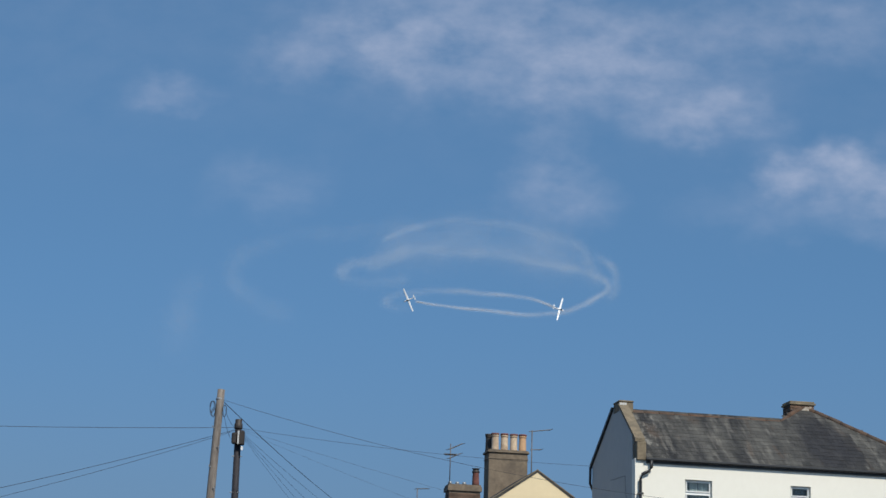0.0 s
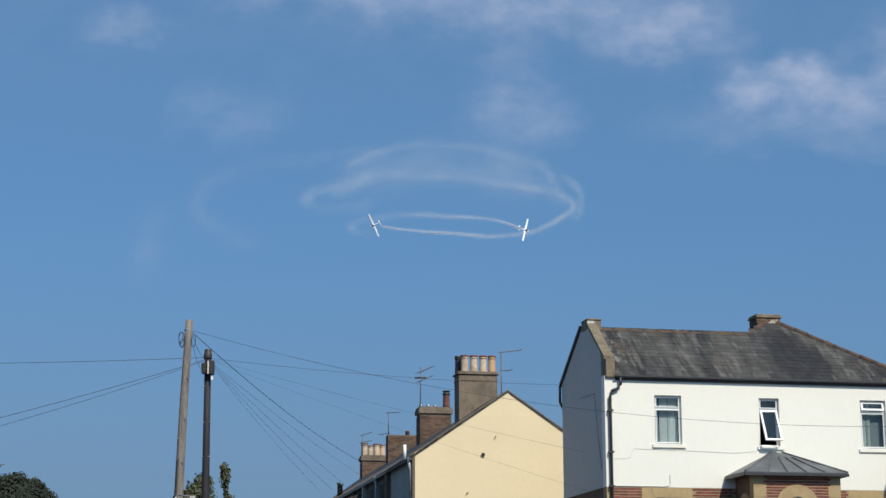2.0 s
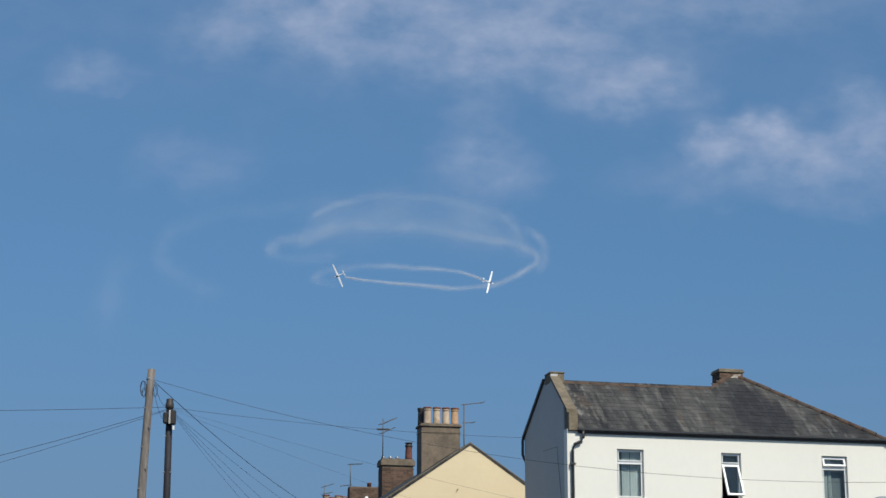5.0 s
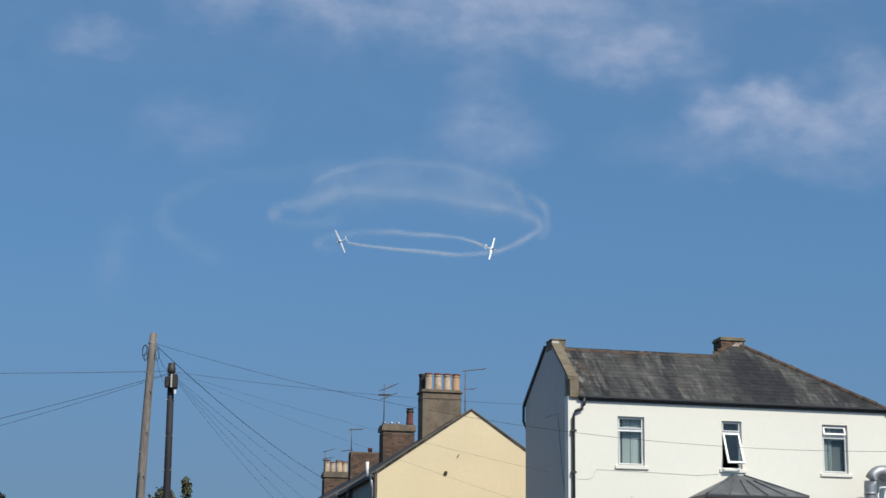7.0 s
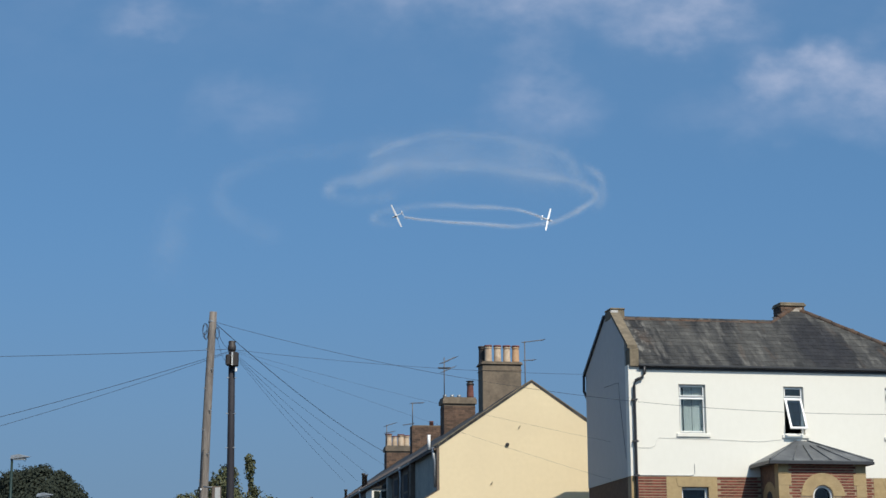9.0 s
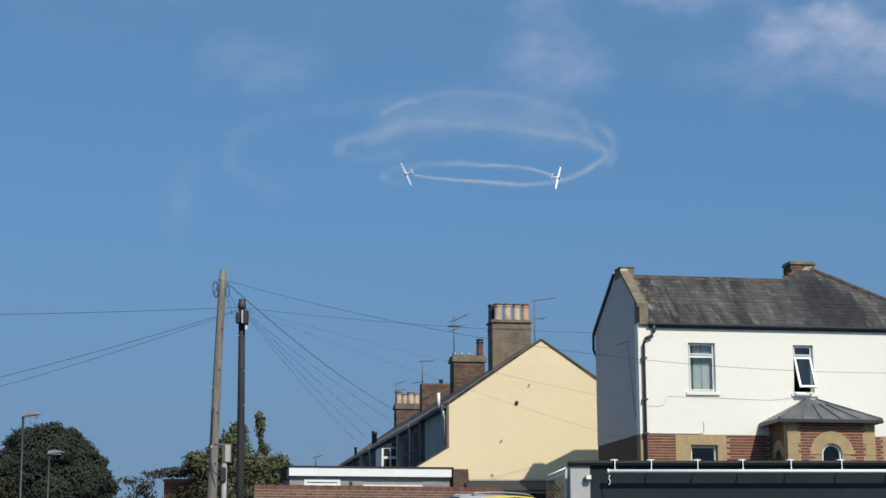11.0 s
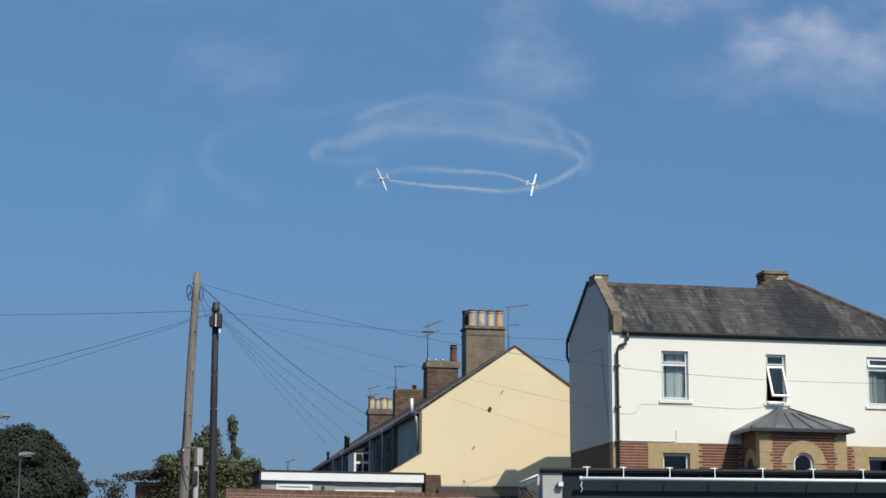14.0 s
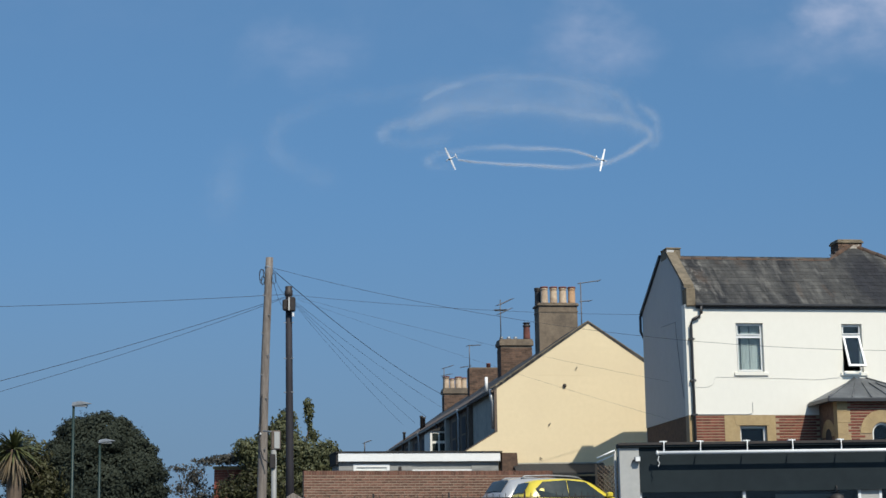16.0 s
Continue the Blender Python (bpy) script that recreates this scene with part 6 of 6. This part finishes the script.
aerial(on_terrace(2.44, 12.15, 9.98), "tall thin aerial mast with several arrays on a chimney", 1.5, [(1.32, 0.7, 20, 25, 7), (0.98, 0.6, 15, 25, 7), (1.12, 0.4, 80, 0, 4)])
aerial(on_terrace(2.40, 19.2, 9.72), "plain thin aerial on a chimney", 0.95, [(0.92, 0.6, 5, 4, 5), (0.08, 0.5, 170, -8, 4)])
aerial(on_terrace(2.46, 26.7, 9.64), "small bent aerial beside chimney pots", 0.95, [(0.92, 0.55, 10, 18, 5), (0.6, 0.45, 15, 12, 4)])
aerial(on_terrace(3.68, 4.1, roof_at(3.68) + TB + 0.02), "thin horizontal aerial beside the tall chimney", 2.36, [(2.33, 0.85, 6, 9, 1), (1.72, 0.42, 10, 6, 1), (0.45, 0.2, 10, 0, 2)])
a5 = aerial(pose(-4.72, 53.9, 5.0), "small aerial on the outbuilding roof", 0.3, [(0.3, 0.24, 15, 20, 3)])


# ---- two motor gliders and their smoke ----
def glider(m):
    g = thing("motor_glider", m, "white motor glider banking in a turn", "aircraft", "display gliders")
    st = [(-4.0, 0.10, 0.14), (-3.2, 0.16, 0.2), (-1.6, 0.26, 0.32), (-0.2, 0.45, 0.5), (0.9, 0.55, 0.62), (2.0, 0.52, 0.55), (3.0, 0.42, 0.42), (3.6, 0.28, 0.28), (3.95, 0.1, 0.1)]
    bm = bmesh.new()
    rings = [[bm.verts.new((x, w * math.cos(2 * math.pi * k / 12), h * math.sin(2 * math.pi * k / 12))) for k in range(12)] for x, w, h in st]
    for a, b in zip(rings, rings[1:]):
        for k in range(12):
            bm.faces.new((a[k], a[(k + 1) % 12], b[(k + 1) % 12], b[k])).smooth = True
    bm.faces.new(rings[0]), bm.faces.new(rings[-1][::-1])
    bmesh.ops.recalc_face_normals(bm, faces=bm.faces)
    part("fuselage", bm, M_PLANE, g, "slim white fuselage")
    def panel(name, sgn, root, tip, span, sweep, z0, dihedral, x0, vertical=False):
        bm = bmesh.new()
        sec = lambda c, t: [(-c * 0.65, 0), (-c * 0.3, t), (c * 0.2, t * 1.2), (c * 0.35, 0), (c * 0.2, -t * 0.6), (-c * 0.3, -t * 0.5)]
        rs = []
        for u in (0, 0.5, 0.85, 1):
            c = root + (tip - root) * u
            rs.append([bm.verts.new((x0 - sweep * u + px, *((0.02 * 0 + pz, z0 + span * u) if vertical else (sgn * span * u, z0 + dihedral * u + pz)))) for px, pz in sec(c, 0.09 * c)])
        for a, b in zip(rs, rs[1:]):
            for k in range(6):
                bm.faces.new((a[k], a[(k + 1) % 6], b[(k + 1) % 6], b[k]))
        bm.faces.new(rs[0]), bm.faces.new(rs[-1])
        bmesh.ops.recalc_face_normals(bm, faces=bm.faces)
        part(name, bm, M_PLANE, g)
    for s in (-1, 1):
        panel("wing", s, 1.5, 0.9, 8.4, 0.1, -0.2, 0.5, 1.1)
        panel("tailplane", s, 0.9, 0.65, 1.7, 0.1, 0.15, 0.0, -3.5)
    panel("fin", 1, 1.1, 0.7, 1.35, 0.35, 0.1, 0, -3.5, True)
    bm = bmesh.new()
    bmesh.ops.create_uvsphere(bm, u_segments=12, v_segments=8, radius=1.0)
    bmesh.ops.scale(bm, vec=(1.0, 0.42, 0.42), verts=bm.verts)
    bmesh.ops.translate(bm, vec=(1.5, 0, 0.42), verts=bm.verts)
    part("canopy", bm, M_CARGLASS, g, "dark bubble canopy")
    part("propeller", boxes((3.96, 4.02, -0.8, 0.8, -0.06, 0.06)), M_IRON, g)
    return g


glider(Matrix.Translation((57.2, 1200.0, 276.3)) @ Euler((radians(82), radians(16), radians(16))).to_matrix().to_4x4())
glider(Matrix.Translation((-44.4, 1200.0, 280.0)) @ Euler((radians(-102), radians(22), radians(166))).to_matrix().to_4x4())


def smoke(label, pts, rad, cover, seed, flake=0.19, fade=(1, 1)):
    """A trail of smoke: very many tiny white flecks scattered round a curve."""
    P3 = [Vector(p) for p in pts]
    o = P3[0].copy()
    r = np.random.default_rng(seed)
    fine = []
    for i in range(len(P3) - 1):
        p0, p1, p2, p3 = P3[max(i - 1, 0)], P3[i], P3[i + 1], P3[min(i + 2, len(P3) - 1)]
        for k in range(24):
            t = k / 24
            fine.append(0.5 * ((2 * p1) + (p2 - p0) * t + (2 * p0 - 5 * p1 + 4 * p2 - p3) * t * t + (3 * p1 - p0 - 3 * p2 + p3) * t ** 3))
    fine.append(P3[-1])
    F = np.array(fine) - np.array(o)
    seg = np.linalg.norm(np.diff(F, axis=0), axis=1)
    cum = np.concatenate([[0], np.cumsum(seg)])
    length = cum[-1]
    cover /= THIN
    n = int(length * 2.2 * rad[0] * 0.5 * (1 + rad[1] / rad[0]) * cover / (0.43 * flake * flake))
    q = (np.arange(n)[:, None] * np.array([0.8566748838545029, 0.7338918566271260, 0.6287067210378087]) + r.random(3)) % 1.0
    u = q[:, 0]
    keep = (r.random(n) < (fade[0] + (fade[1] - fade[0]) * u) * (0.72 + 0.28 * np.sin(u * length / 7 + seed) * np.sin(u * length / 17)))
    u, q = u[keep], q[keep]
    n = len(u)
    far = np.sqrt(-2 * np.log(1 - q[:, 1] * 0.999))
    puff = np.stack([far * np.cos(2 * np.pi * q[:, 2]), r.normal(size=n), far * np.sin(2 * np.pi * q[:, 2])], 1)
    c = np.stack([np.interp(u * length, cum, F[:, k]) for k in range(3)], 1)
    R = rad[0] + (rad[1] - rad[0]) * u
    wob = np.stack([np.sin(u * length / 9 + k * 2 + seed) * 0.35 + np.sin(u * length / 3.7 + k) * 0.2 for k in range(3)], 1)
    c += (puff * 0.5 + wob * 0.5) * R[:, None]
    T0 = r.normal(size=(n, 3, 3)) * flake * 0.6
    V = (c[:, None, :] + T0).reshape(-1, 3)
    me = bpy.data.meshes.new("smoke_trail")
    me.vertices.add(3 * n)
    me.vertices.foreach_set("co", V.astype(np.float32).ravel())
    me.loops.add(3 * n)
    me.loops.foreach_set("vertex_index", np.arange(3 * n, dtype=np.int32))
    me.polygons.add(n)
    me.polygons.foreach_set("loop_start", np.arange(0, 3 * n, 3, dtype=np.int32))
    me.update(calc_edges=True)
    me.materials.append(M_THIN)
    ob = new("smoke_trail", me)
    ob.location = o
    tagged(ob, label, "smoke", "smoke trails", "stuff")


def arc_y(pts, mid, k=1.5):
    """Points (x, z) of a trail lying on the tilted circle that the gliders fly."""
    out = []
    for x, z in pts:
        far = 1.0 + (z - mid) * k / 1200.0
        out.append((x * far, 1200.0 * far, 1.4 + (z - 1.4) * far))
    return out


smoke("fresh white smoke trail looping back from a glider", arc_y([(56, 276.3), (46, 280.5), (31, 283.8), (12, 285.5), (-8, 286.4), (-27, 286.1), (-42, 285.0), (-54, 283.3), (-60, 280.4), (-60, 275.7), (-54, 273.8), (-45, 273.9)], 280), (0.8, 4.2), 0.36, 1, fade=(1.0, 0.16))
smoke("fresh white smoke trail curling round behind a glider", arc_y([(-40, 278.7), (-27, 276.6), (-8, 274.9), (12, 273.6), (31, 271.2), (50, 272.7), (66, 276.1), (77, 281.0), (87, 286.7), (91, 292.7), (88, 297.4), (79, 300.8), (62, 304.9), (31, 310.4), (-8, 313.8), (-43, 314.4)], 285), (0.8, 4.6), 0.36, 2, fade=(1.0, 0.1))
smoke("rounded end of an old drifting smoke ring", arc_y([(-47, 315.1), (-62, 309.3), (-79, 305.8), (-90, 300.9), (-90, 294.5), (-79, 291.9), (-62, 292.6), (-46, 293.7)], 300), (4.6, 5.5), 0.13, 3, fade=(1.0, 0.5))
smoke("faint thin upper rim of an old smoke ring", arc_y([(-62, 321.3), (-47, 330.0), (-28, 334.3), (-8, 336.6), (15, 335.4), (38, 330.6), (62, 324.9), (74, 316.3), (81, 303.7), (85, 294.6)], 300), (3.0, 6.0), 0.085, 4)
smoke("faint wavering middle band of old smoke", arc_y([(-73, 301.2), (-47, 312.3), (-16, 315.7), (15, 313.4), (46, 308.7), (69, 303.5), (83, 298.5)], 300), (5.0, 8.0), 0.085, 5)
smoke("faint curl of old smoke outside the ring", arc_y([(83, 314.5), (92, 307.8), (96, 298.7), (96, 290.8), (91, 284.8)], 300), (3.5, 4.0), 0.09, 6)
smoke("very faint wide arc of spread smoke", arc_y([(-39, 332.1), (-70, 329.2), (-101, 325.4), (-130, 321.0), (-149, 315.1), (-161, 305.3), (-167, 291.7), (-161, 282.3), (-145, 274.7), (-128, 267.5)], 300), (6.5, 9.0), 0.06, 7, fade=(0.5, 0.7))
smoke("very faint upright smear of spread smoke", arc_y([(-190, 290.2), (-197, 276.3), (-200, 256.6), (-200, 241.1)], 270), (11.0, 14.0), 0.03, 8)
smoke("hazy filling of old smoke inside the ring", arc_y([(-62, 312.1), (-31, 320.6), (7, 323.2), (42, 317.8), (69, 310.3)], 305), (18.0, 22.0), 0.12, 9)


# ---- brickwork pieces ----
pieces("brick", brick_mesh(l=0.221, h=0.053, d=0.03), M_BRICK, house, [Matrix.Translation((x, 0.0, z)) for x, z in house_bricks[:300]])
pieces("brick", brick_mesh(l=0.221, h=0.053, d=0.04), M_BRICK, porch, [Matrix.Translation((x, PD - 0.002, z)) for x, z in porch_bricks[:300]])
wall_places, wall_rest = [], []
course = 0
zc = WH - 0.14 - 0.072
while zc > 0.0:
    x = 0.0 - (0.1125 if course % 2 else 0.0)
    while x < WLEN - 0.02:
        a, b = max(0.0, x), min(WLEN, x + 0.215)
        if b - a > 0.2 and len(wall_places) < 250:
            wall_places.append(Matrix.Translation((a, rng.uniform(-0.003, 0.003), zc)))
        elif b - a > 0.03:
            wall_rest.append((a, b, 0.0, 0.05, zc, zc + 0.058))
        x += 0.225
    zc, course = zc - 0.075, course + 1
pieces("brick", brick_mesh(h=0.054, d=0.06), M_WALLB, garden_wall, wall_places)
pieces("brick", boxes((0, 0.066, 0, 0.22, 0, 0.125)), M_WALLB, garden_wall, [Matrix.Translation((0.004 + 0.0755 * k, rng.uniform(-0.004, 0.004), WH - 0.133 + rng.uniform(-0.003, 0.003))) for k in range(int(WLEN / 0.0755))])
joined_boxes("brickwork", wall_rest, M_WALLBJ, garden_wall, "lower courses of red-brown brick", "stuff")
